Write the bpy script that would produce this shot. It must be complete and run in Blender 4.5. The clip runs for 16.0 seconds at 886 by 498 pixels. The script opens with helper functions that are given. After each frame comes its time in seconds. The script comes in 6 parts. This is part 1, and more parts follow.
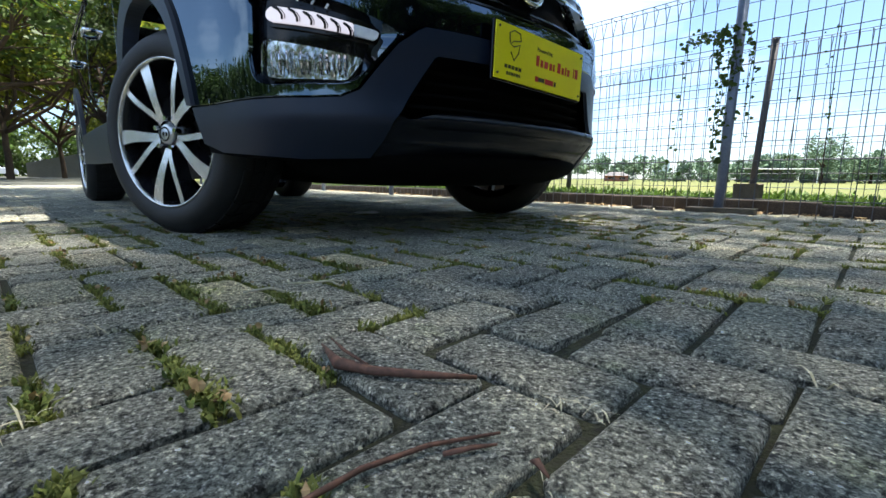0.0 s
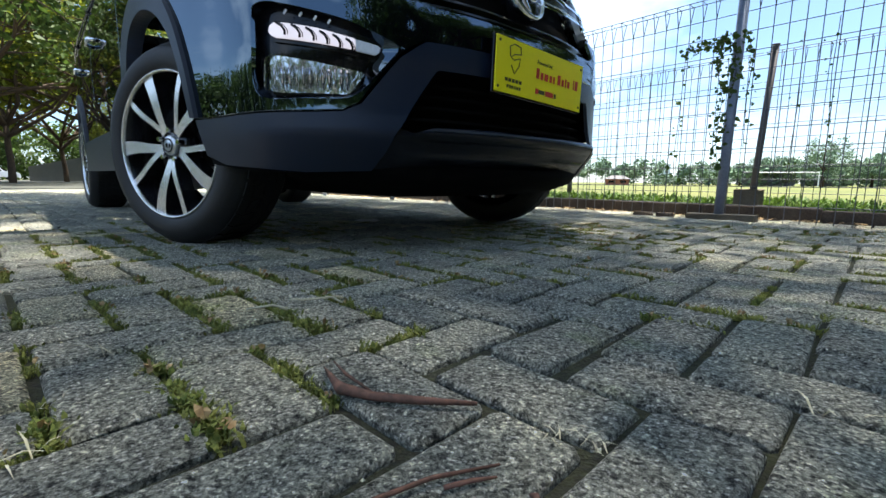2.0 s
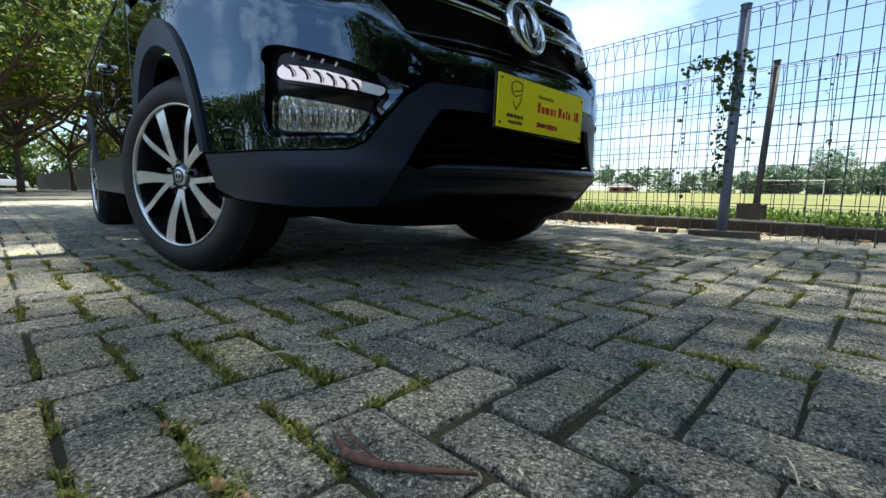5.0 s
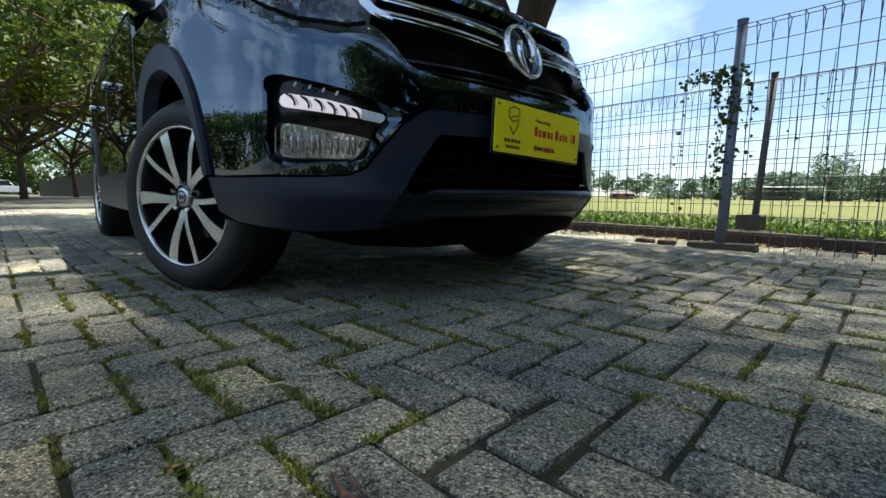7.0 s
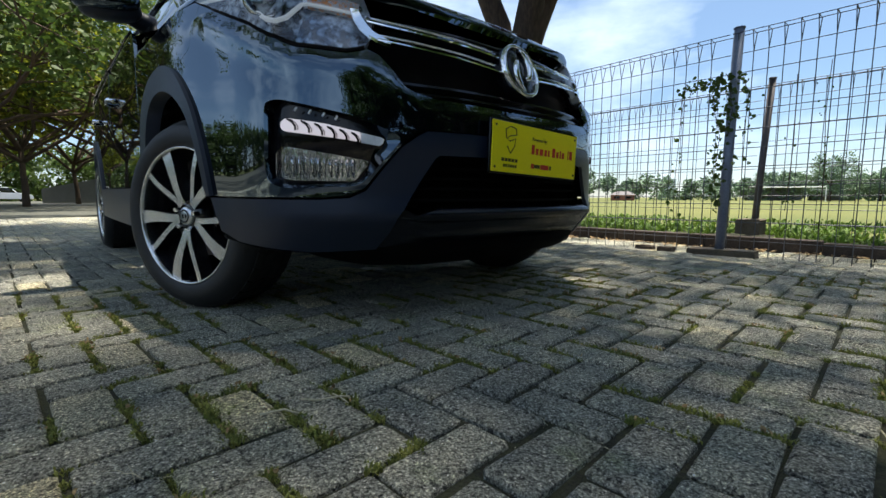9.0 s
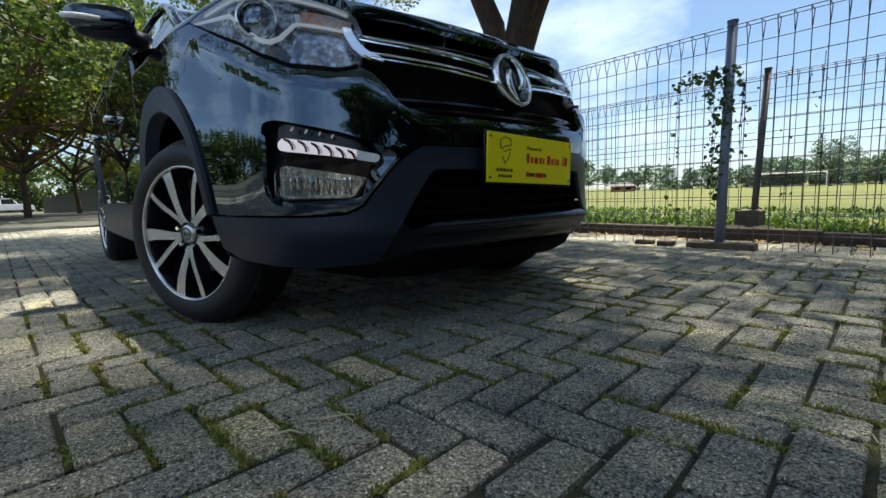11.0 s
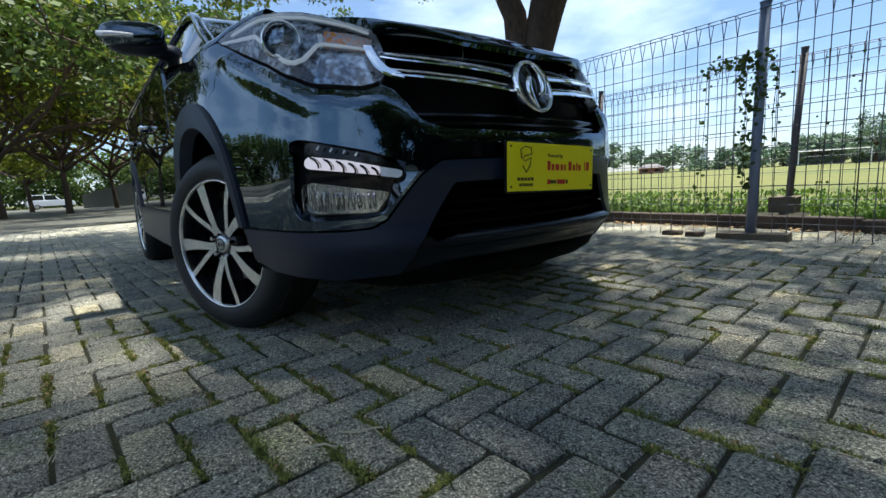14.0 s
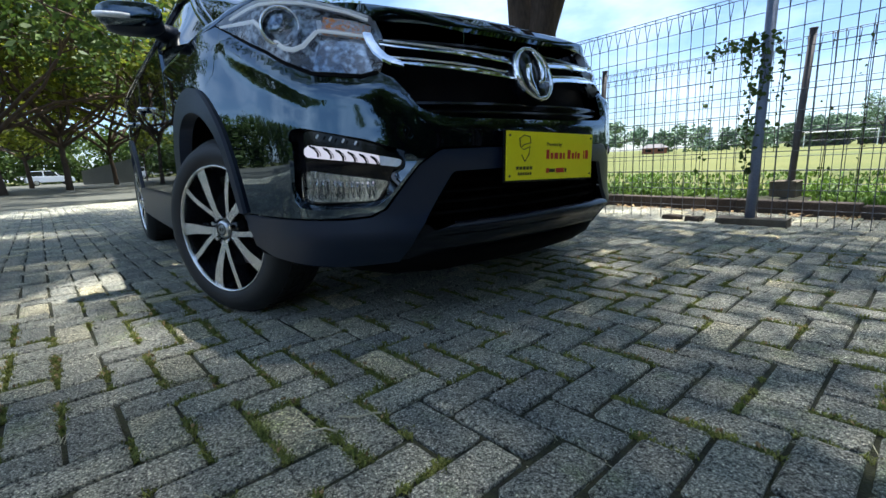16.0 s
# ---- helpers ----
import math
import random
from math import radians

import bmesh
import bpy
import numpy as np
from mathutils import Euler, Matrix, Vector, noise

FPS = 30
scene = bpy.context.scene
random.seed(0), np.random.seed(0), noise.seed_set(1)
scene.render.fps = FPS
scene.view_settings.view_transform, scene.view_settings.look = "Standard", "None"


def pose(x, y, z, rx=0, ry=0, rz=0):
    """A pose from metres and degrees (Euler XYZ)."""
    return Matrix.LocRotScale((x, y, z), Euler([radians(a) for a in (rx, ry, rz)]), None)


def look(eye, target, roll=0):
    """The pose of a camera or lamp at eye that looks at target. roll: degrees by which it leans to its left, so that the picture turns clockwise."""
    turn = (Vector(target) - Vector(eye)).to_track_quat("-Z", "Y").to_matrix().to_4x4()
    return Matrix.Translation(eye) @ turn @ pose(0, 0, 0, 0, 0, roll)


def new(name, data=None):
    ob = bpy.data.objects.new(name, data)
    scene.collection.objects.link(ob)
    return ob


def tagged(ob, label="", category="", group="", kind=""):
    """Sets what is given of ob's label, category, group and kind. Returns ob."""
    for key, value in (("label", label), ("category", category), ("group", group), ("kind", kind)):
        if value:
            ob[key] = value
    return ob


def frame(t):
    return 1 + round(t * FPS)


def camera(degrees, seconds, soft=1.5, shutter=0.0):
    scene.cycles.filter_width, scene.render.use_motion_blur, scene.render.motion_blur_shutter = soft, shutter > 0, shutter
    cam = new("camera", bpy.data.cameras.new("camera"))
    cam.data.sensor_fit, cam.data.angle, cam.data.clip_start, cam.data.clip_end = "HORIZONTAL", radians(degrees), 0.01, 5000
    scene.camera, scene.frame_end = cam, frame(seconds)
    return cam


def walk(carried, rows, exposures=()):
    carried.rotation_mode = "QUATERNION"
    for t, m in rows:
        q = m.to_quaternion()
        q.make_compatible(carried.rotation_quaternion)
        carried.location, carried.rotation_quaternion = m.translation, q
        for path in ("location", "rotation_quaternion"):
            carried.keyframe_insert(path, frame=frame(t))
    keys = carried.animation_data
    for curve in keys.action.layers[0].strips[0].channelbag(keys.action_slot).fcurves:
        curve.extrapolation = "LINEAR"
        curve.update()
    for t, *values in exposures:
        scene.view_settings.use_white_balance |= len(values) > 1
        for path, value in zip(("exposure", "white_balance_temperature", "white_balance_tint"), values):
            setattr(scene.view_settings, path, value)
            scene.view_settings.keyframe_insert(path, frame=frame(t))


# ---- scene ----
cam = camera(89.2, 16.0)
PATH = [
    (0, (0.126, 0.058, 0.2), (-0.003, 2.029, -0.113), 0.4),
    (0.5, (0.126, 0.057, 0.203), (-0.004, 2.029, -0.108), 0.4),
    (1, (0.125, 0.057, 0.21), (-0.006, 2.028, -0.099), 0.4),
    (1.5, (0.125, 0.055, 0.217), (-0.007, 2.027, -0.087), 0.4),
    (2, (0.126, 0.054, 0.226), (-0.007, 2.027, -0.073), 0.4),
    (2.5, (0.128, 0.053, 0.236), (-0.008, 2.027, -0.056), 0.4),
    (3, (0.128, 0.052, 0.247), (-0.009, 2.026, -0.041), 0.4),
    (3.5, (0.127, 0.048, 0.258), (-0.015, 2.023, -0.023), 0.4),
    (4, (0.126, 0.045, 0.274), (-0.02, 2.02, -0.002), 0.4),
    (6.5, (0.134, 0.027, 0.342), (-0.018, 2.006, 0.095), 0.4),
    (7, (0.136, 0.024, 0.356), (-0.018, 2.004, 0.116), 0.4),
    (7.5, (0.138, 0.02, 0.367), (-0.017, 2.0, 0.133), 0.3),
    (8, (0.141, 0.017, 0.381), (-0.016, 1.997, 0.152), 0.2),
    (8.5, (0.142, 0.013, 0.393), (-0.016, 1.994, 0.167), 0.1),
    (9, (0.144, 0.01, 0.407), (-0.016, 1.991, 0.179), -0.1),
    (9.5, (0.147, 0.006, 0.418), (-0.015, 1.986, 0.19), -0.4),
    (12, (0.159, -0.013, 0.482), (-0.015, 1.963, 0.227), -2.7),
    (12.5, (0.161, -0.018, 0.496), (-0.022, 1.956, 0.236), -2.8),
    (13, (0.164, -0.022, 0.51), (-0.046, 1.949, 0.244), -3.0),
    (13.5, (0.164, -0.024, 0.522), (-0.08, 1.941, 0.246), -3.2),
    (14, (0.166, -0.026, 0.533), (-0.11, 1.932, 0.236), -3.3),
    (14.5, (0.17, -0.028, 0.541), (-0.11, 1.926, 0.216), -3.3),
    (15, (0.172, -0.03, 0.55), (-0.107, 1.919, 0.198), -3.2),
    (15.5, (0.175, -0.033, 0.557), (-0.105, 1.911, 0.184), -3.1),
    (16, (0.177, -0.039, 0.564), (-0.105, 1.903, 0.176), -2.9),
]
EXPOSURE = [(t, e, k, 8) for t, e, k in ((0, 1.82, 6500), (3.5, 1.74, 6550), (7, 1.40, 6750), (9.5, 1.22, 6850), (12.5, 1.22, 6700), (14, 1.26, 6400), (16, 1.50, 6150))]
walk(cam, [(t, look(eye, target, roll)) for t, eye, target, roll in PATH], EXPOSURE)
# ---------------------------------------------------------------- light
SUN_EL, SUN_AZ = 76.5, 42.0          # azimuth of the sun in the x-y plane, from x towards y
world = bpy.data.worlds.new("world")
scene.world = world
world.use_nodes = True
wt = world.node_tree
wt.nodes.clear()
w_out = wt.nodes.new("ShaderNodeOutputWorld")
w_bg = wt.nodes.new("ShaderNodeBackground")
w_sky = wt.nodes.new("ShaderNodeTexSky")
w_sky.sky_type = "NISHITA"
w_sky.sun_disc = False
w_sky.sun_elevation = radians(SUN_EL)
w_sky.sun_rotation = radians(90 - SUN_AZ)
w_sky.air_density, w_sky.dust_density, w_sky.ozone_density = 1.0, 0.3, 4.5
w_co = wt.nodes.new("ShaderNodeTexCoord")
w_map = wt.nodes.new("ShaderNodeMapping")
w_map.inputs["Scale"].default_value = (1.0, 1.0, 2.4)
w_noise = wt.nodes.new("ShaderNodeTexNoise")
w_noise.inputs["Scale"].default_value = 2.3
w_noise.inputs["Detail"].default_value = 9.0
w_noise.inputs["Roughness"].default_value = 0.55
w_ramp = wt.nodes.new("ShaderNodeValToRGB")
w_ramp.color_ramp.elements[0].position, w_ramp.color_ramp.elements[1].position = 0.47, 0.78
w_mix = wt.nodes.new("ShaderNodeMix")
w_mix.data_type = "RGBA"
w_mix.inputs[7].default_value = (5.6, 6.6, 8.0, 1)
wt.links.new(w_co.outputs["Generated"], w_map.inputs[0])
wt.links.new(w_map.outputs[0], w_noise.inputs["Vector"])
wt.links.new(w_noise.outputs["Fac"], w_ramp.inputs[0])
wt.links.new(w_ramp.outputs[0], w_mix.inputs[0])
w_sat = wt.nodes.new("ShaderNodeHueSaturation")
w_sat.inputs["Saturation"].default_value = 1.14
wt.links.new(w_sky.outputs[0], w_sat.inputs["Color"])
w_haze = wt.nodes.new("ShaderNodeMix")
w_haze.data_type = "RGBA"
w_haze.inputs[0].default_value = 0.5
w_haze.inputs[7].default_value = (1.75, 2.3, 3.2, 1)
wt.links.new(w_sat.outputs[0], w_haze.inputs[6])
wt.links.new(w_haze.outputs[2], w_mix.inputs[6])
wt.links.new(w_mix.outputs[2], w_bg.inputs[0])
w_bg.inputs[1].default_value = 0.098
wt.links.new(w_bg.outputs[0], w_out.inputs[0])
sun = new("sun", bpy.data.lights.new("sun", "SUN"))
sun.data.energy, sun.data.angle, sun.data.color = 5.0, radians(0.9), (1.0, 0.95, 0.87)
SUN_DIR = Vector((math.cos(radians(SUN_AZ)) * math.cos(radians(SUN_EL)), math.sin(radians(SUN_AZ)) * math.cos(radians(SUN_EL)), math.sin(radians(SUN_EL))))
sun.matrix_world = look(SUN_DIR * 40, (0, 0, 0))


# ---------------------------------------------------------------- materials
def material(name, colour, rough=0.6, metal=0.0, second=None, scale=8.0, fine=80.0, bump=0.0, bump_scale=60.0, coat=0.0, spec=0.5,
             island=0.0, obrand=0.0, contrast=(0.35, 0.65), translucent=0.0, stretch=(1, 1, 1)):
    """A principled surface with colour that varies at two scales and a fine relief."""
    m = bpy.data.materials.new(name)
    m.use_nodes = True
    nt = m.node_tree
    b = nt.nodes["Principled BSDF"]
    b.inputs["Roughness"].default_value = rough
    b.inputs["Metallic"].default_value = metal
    b.inputs["Specular IOR Level"].default_value = spec
    b.inputs["Coat Weight"].default_value = coat
    b.inputs["Coat Roughness"].default_value = 0.02
    b.inputs["Coat IOR"].default_value = 1.5
    b.inputs["Base Color"].default_value = (*colour, 1)
    co = nt.nodes.new("ShaderNodeTexCoord")
    mp = nt.nodes.new("ShaderNodeMapping")
    mp.inputs["Scale"].default_value = stretch
    nt.links.new(co.outputs["Object"], mp.inputs[0])
    src = None
    if second:
        n1 = nt.nodes.new("ShaderNodeTexNoise")
        n1.inputs["Scale"].default_value, n1.inputs["Detail"].default_value = scale, 6.0
        n2 = nt.nodes.new("ShaderNodeTexNoise")
        n2.inputs["Scale"].default_value, n2.inputs["Detail"].default_value = fine, 3.0
        nt.links.new(mp.outputs[0], n1.inputs["Vector"])
        nt.links.new(mp.outputs[0], n2.inputs["Vector"])
        av = nt.nodes.new("ShaderNodeMath")
        av.operation = "MULTIPLY_ADD"
        av.inputs[1].default_value = 0.5
        hf = nt.nodes.new("ShaderNodeMath")
        hf.operation = "MULTIPLY"
        hf.inputs[1].default_value = 0.5
        nt.links.new(n2.outputs["Fac"], hf.inputs[0])
        nt.links.new(n1.outputs["Fac"], av.inputs[0])
        nt.links.new(hf.outputs[0], av.inputs[2])
        rp = nt.nodes.new("ShaderNodeValToRGB")
        rp.color_ramp.elements[0].position, rp.color_ramp.elements[1].position = contrast
        rp.color_ramp.elements[0].color = (*colour, 1)
        rp.color_ramp.elements[1].color = (*second, 1)
        nt.links.new(av.outputs[0], rp.inputs[0])
        src = rp.outputs[0]
        if island or obrand:
            hs = nt.nodes.new("ShaderNodeHueSaturation")
            mr = nt.nodes.new("ShaderNodeMapRange")
            amount = island or obrand
            mr.inputs["To Min"].default_value, mr.inputs["To Max"].default_value = 1 - amount, 1 + amount
            if island:
                gi = nt.nodes.new("ShaderNodeNewGeometry")
                nt.links.new(gi.outputs["Random Per Island"], mr.inputs[0])
            else:
                gi = nt.nodes.new("ShaderNodeObjectInfo")
                nt.links.new(gi.outputs["Random"], mr.inputs[0])
            nt.links.new(mr.outputs[0], hs.inputs["Value"])
            nt.links.new(src, hs.inputs["Color"])
            src = hs.outputs[0]
        nt.links.new(src, b.inputs["Base Color"])
    if bump:
        nb = nt.nodes.new("ShaderNodeTexNoise")
        nb.inputs["Scale"].default_value, nb.inputs["Detail"].default_value = bump_scale, 5.0
        nt.links.new(mp.outputs[0], nb.inputs["Vector"])
        bp = nt.nodes.new("ShaderNodeBump")
        bp.inputs["Strength"].default_value, bp.inputs["Distance"].default_value = bump, 0.02
        nt.links.new(nb.outputs["Fac"], bp.inputs["Height"])
        nt.links.new(bp.outputs[0], b.inputs["Normal"])
    if translucent:
        tr = nt.nodes.new("ShaderNodeBsdfTranslucent")
        mx = nt.nodes.new("ShaderNodeMixShader")
        mx.inputs[0].default_value = translucent
        tr.inputs[0].default_value = (*(second or colour), 1)
        if src:
            nt.links.new(src, tr.inputs[0])
        nt.links.new(b.outputs[0], mx.inputs[1])
        nt.links.new(tr.outputs[0], mx.inputs[2])
        nt.links.new(mx.outputs[0], nt.nodes["Material Output"].inputs[0])
    return m


def glass_material(name, tint=(1, 1, 1)):
    """A thin clear cover: see-through, with a glossy surface."""
    m = bpy.data.materials.new(name)
    m.use_nodes = True
    nt = m.node_tree
    nt.nodes.remove(nt.nodes["Principled BSDF"])
    clear, shine = nt.nodes.new("ShaderNodeBsdfTransparent"), nt.nodes.new("ShaderNodeBsdfGlossy")
    clear.inputs[0].default_value = (*tint, 1)
    shine.inputs["Roughness"].default_value = 0.02
    fr, mx = nt.nodes.new("ShaderNodeFresnel"), nt.nodes.new("ShaderNodeMixShader")
    fr.inputs[0].default_value = 1.6
    nt.links.new(fr.outputs[0], mx.inputs[0])
    nt.links.new(clear.outputs[0], mx.inputs[1])
    nt.links.new(shine.outputs[0], mx.inputs[2])
    nt.links.new(mx.outputs[0], nt.nodes["Material Output"].inputs[0])
    return m


def light_material(name, colour, strength):
    m = bpy.data.materials.new(name)
    m.use_nodes = True
    b = m.node_tree.nodes["Principled BSDF"]
    b.inputs["Base Color"].default_value = (0.5, 0.5, 0.52, 1)
    b.inputs["Roughness"].default_value = 0.15
    b.inputs["Emission Color"].default_value = (*colour, 1)
    b.inputs["Emission Strength"].default_value = strength
    return m


PAINT = material("black_paint", (0.0012, 0.0014, 0.0024), 0.02, coat=0.0, spec=0.5, second=(0.002, 0.0022, 0.0035), scale=3, fine=300, bump=0.004, bump_scale=9)
# raised IOR and blue tint put a stronger sky-blue reflection into the paint
PAINT.node_tree.nodes["Principled BSDF"].inputs["IOR"].default_value = 2.25
PAINT.node_tree.nodes["Principled BSDF"].inputs["Specular Tint"].default_value = (0.60, 0.80, 1.0, 1)
# bluish base: part of the sky's sheen is put into the colour
PLASTIC = material("textured_black_plastic", (0.009, 0.015, 0.031), 0.38, second=(0.013, 0.021, 0.040), scale=5, fine=500, bump=0.05, bump_scale=700, spec=0.36)
GLOSS = material("gloss_black_plastic", (0.004, 0.004, 0.006), 0.10, second=(0.006, 0.006, 0.008), scale=6, fine=200, bump=0.004, bump_scale=30, spec=0.3)
# near-black with almost no gloss, for the underside, recesses and gaps
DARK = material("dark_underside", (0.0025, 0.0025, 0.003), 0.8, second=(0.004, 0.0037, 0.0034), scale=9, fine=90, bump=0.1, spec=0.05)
LIP = material("satin_black_plastic", (0.004, 0.0055, 0.010), 0.26, second=(0.005, 0.007, 0.012), scale=5, fine=500, bump=0.03, bump_scale=700, spec=0.34)
CHROME = material("chrome", (0.86, 0.87, 0.88), 0.03, 1.0, second=(0.78, 0.79, 0.80), scale=14, fine=160, bump=0.01, bump_scale=60)
SATIN = material("satin_silver", (0.62, 0.63, 0.66), 0.3, 1.0, second=(0.7, 0.71, 0.73), scale=14, fine=160)
MACHINED = material("machined_aluminium", (0.72, 0.71, 0.70), 0.27, 0.85, second=(0.82, 0.81, 0.79), scale=20, fine=220, bump=0.01, bump_scale=200)
RIM_BLACK = material("rim_black", (0.008, 0.008, 0.01), 0.22, second=(0.015, 0.015, 0.018), scale=10, fine=160, coat=0.4)
RUBBER = material("tyre_rubber", (0.005, 0.005, 0.006), 0.6, second=(0.012, 0.012, 0.013), scale=7, fine=160, bump=0.06, bump_scale=220)
DISC = material("brake_steel", (0.4, 0.4, 0.4), 0.35, 0.9, second=(0.28, 0.26, 0.25), scale=10, fine=120)
GLASS = glass_material("clear_cover")
SMOKED = material("tinted_glass", (0.006, 0.008, 0.009), 0.03, second=(0.008, 0.01, 0.011), scale=2, fine=20)
REFLECTOR = material("lamp_reflector", (0.7, 0.76, 0.85), 0.15, 0.5, second=(0.84, 0.88, 0.93), scale=16, fine=60, bump=0.35, bump_scale=22)
# dark and pale blue mottling stands in for sky reflections inside the lamp
LAMP_GREY = material("lamp_housing_sky_mottle", (0.010, 0.014, 0.022), 0.06, 0.3, second=(0.62, 0.72, 0.85), scale=9, fine=40, bump=0.35, bump_scale=16, contrast=(0.46, 0.62))
# lens colour mottled the same way, reflections painted in
PROJECTOR = material("projector_sky_mottle", (0.03, 0.045, 0.07), 0.04, 0.6, second=(0.40, 0.52, 0.66), scale=15, fine=50, coat=1.0, contrast=(0.44, 0.62))
AMBER = material("amber_lens", (0.62, 0.56, 0.56), 0.12, second=(1.0, 0.3, 0.03), scale=40, fine=110, bump=0.5, bump_scale=90, contrast=(0.47, 0.60))
FOG_BACK = material("fog_reflector", (0.26, 0.29, 0.31), 0.08, 1.0, second=(0.86, 0.9, 0.92), scale=18, fine=60, bump=0.4, bump_scale=40, stretch=(1, 1, 0.35))
WHITE_LENS = material("ribbed_white_lens", (0.92, 0.93, 0.96), 0.12, second=(0.72, 0.74, 0.77), scale=30, fine=90, bump=0.1, bump_scale=60)
LED = light_material("daytime_led", (0.95, 0.88, 1.0), 0.20)
# faint glow added to brighten the headlamp trim strips
TRIM = light_material("light_guide", (0.72, 0.86, 1.0), 0.10)
YELLOW = material("yellow_sticker", (0.95, 0.83, 0.008), 0.38, second=(0.9, 0.78, 0.008), scale=7, fine=90, bump=0.006, bump_scale=30)
PRINT_DARK = material("dark_print", (0.06, 0.05, 0.012), 0.4)
PRINT_RED = material("red_print", (0.55, 0.03, 0.02), 0.4)
RED_LENS = material("red_lens", (0.4, 0.01, 0.01), 0.1, second=(0.3, 0.01, 0.01), scale=10, fine=60, coat=1)

def paver_material(name, per_object):
    """Rough grey concrete: pale and dark grains, pits, stains and moss, a tone of its own for each block."""
    m = bpy.data.materials.new(name)
    m.use_nodes = True
    nt = m.node_tree
    N, L = nt.nodes.new, nt.links.new
    b = nt.nodes["Principled BSDF"]
    b.inputs["Roughness"].default_value = 0.92
    b.inputs["Specular IOR Level"].default_value = 0.25
    geo = N("ShaderNodeNewGeometry")
    def grain(scale, detail, rough, lo, hi, c0, c1):
        n = N("ShaderNodeTexNoise")
        n.inputs["Scale"].default_value, n.inputs["Detail"].default_value, n.inputs["Roughness"].default_value = scale, detail, rough
        L(geo.outputs["Position"], n.inputs["Vector"])
        r = N("ShaderNodeValToRGB")
        r.color_ramp.elements[0].position, r.color_ramp.elements[1].position = lo, hi
        r.color_ramp.elements[0].color, r.color_ramp.elements[1].color = (*c0, 1), (*c1, 1)
        L(n.outputs["Fac"], r.inputs[0])
        return n, r
    def mul(a, c, kind="MULTIPLY", fac=1.0):
        x = N("ShaderNodeMix")
        x.data_type, x.blend_type = "RGBA", kind
        x.inputs[0].default_value = fac
        L(a, x.inputs[6])
        L(c, x.inputs[7])
        return x.outputs[2]
    n1, r1 = grain(165, 6, .84, .41, .59, (.10, .10, .09), (.70, .685, .60))
    n2, r2 = grain(62, 4, .72, .36, .47, (.24, .24, .25), (1, 1, 1))
    n3, r3 = grain(7, 5, .6, .3, .7, (.74, .75, .75), (1.35, 1.32, 1.20))
    n4, r4 = grain(230, 2, .5, .585, .66, (0, 0, 0), (.52, .50, .46))
    n5, r5 = grain(4.5, 6, .65, .56, .74, (1, 1, 1), (.80, .92, .62))
    c = mul(mul(mul(r1.outputs[0], r2.outputs[0]), r3.outputs[0]), r5.outputs[0])
    c = mul(c, r4.outputs[0], "ADD")
    vo = N("ShaderNodeTexVoronoi")
    vo.inputs["Scale"].default_value = 330
    L(geo.outputs["Position"], vo.inputs["Vector"])
    sp = N("ShaderNodeSeparateColor")
    L(vo.outputs["Color"], sp.inputs[0])
    gr = N("ShaderNodeValToRGB")
    for at, v in ((.10, .60), (.30, .84), (.72, 1.0), (.86, 1.2), (.95, 1.6)):
        el = gr.color_ramp.elements.new(at)
        el.color = (v, v, v * .96, 1)
    gr.color_ramp.elements[0].color, gr.color_ramp.elements[-1].color = (.34, .34, .35, 1), (2.1, 2.1, 2.0, 1)
    L(sp.outputs[0], gr.inputs[0])
    c = mul(c, gr.outputs[0])
    pit = N("ShaderNodeTexVoronoi")
    pit.inputs["Scale"].default_value = 85
    L(geo.outputs["Position"], pit.inputs["Vector"])
    ps = N("ShaderNodeSeparateColor")
    L(pit.outputs["Color"], ps.inputs[0])
    few, near_pit, hole = N("ShaderNodeMath"), N("ShaderNodeMapRange"), N("ShaderNodeMath")
    few.operation, few.inputs[1].default_value = "GREATER_THAN", .80
    L(ps.outputs[1], few.inputs[0])
    near_pit.inputs["From Min"].default_value, near_pit.inputs["From Max"].default_value = .16, .36
    near_pit.inputs["To Min"].default_value, near_pit.inputs["To Max"].default_value = .72, 0
    L(pit.outputs["Distance"], near_pit.inputs[0])
    hole.operation = "MULTIPLY"
    L(few.outputs[0], hole.inputs[0])
    L(near_pit.outputs[0], hole.inputs[1])
    dark = N("ShaderNodeMix")
    dark.data_type = "RGBA"
    dark.inputs[7].default_value = (.045, .045, .042, 1)
    L(hole.outputs[0], dark.inputs[0])
    L(c, dark.inputs[6])
    c = dark.outputs[2]
    info = N("ShaderNodeObjectInfo") if per_object else geo
    rnd = info.outputs["Random"] if per_object else geo.outputs["Random Per Island"]
    tone = N("ShaderNodeValToRGB")
    tone.color_ramp.elements[0].color, tone.color_ramp.elements[1].color = (.70, .72, .77, 1), (1.42, 1.30, 1.06, 1)
    e = tone.color_ramp.elements.new(.8)
    e.color = (1.0, 1.0, 1.0, 1)
    L(rnd, tone.inputs[0])
    c = mul(c, tone.outputs[0])
    L(c, b.inputs["Base Color"])
    bp = N("ShaderNodeBump")
    bp.inputs["Strength"].default_value, bp.inputs["Distance"].default_value = 1.0, 0.010
    rise, drop_ = N("ShaderNodeMath"), N("ShaderNodeMath")
    rise.operation, rise.inputs[1].default_value = "MULTIPLY_ADD", .22
    drop_.operation, drop_.inputs[1].default_value = "MULTIPLY_ADD", -.35
    L(sp.outputs[0], rise.inputs[0])
    L(n1.outputs["Fac"], rise.inputs[2])
    L(hole.outputs[0], drop_.inputs[0])
    L(rise.outputs[0], drop_.inputs[2])
    L(drop_.outputs[0], bp.inputs["Height"])
    L(bp.outputs[0], b.inputs["Normal"])
    return m


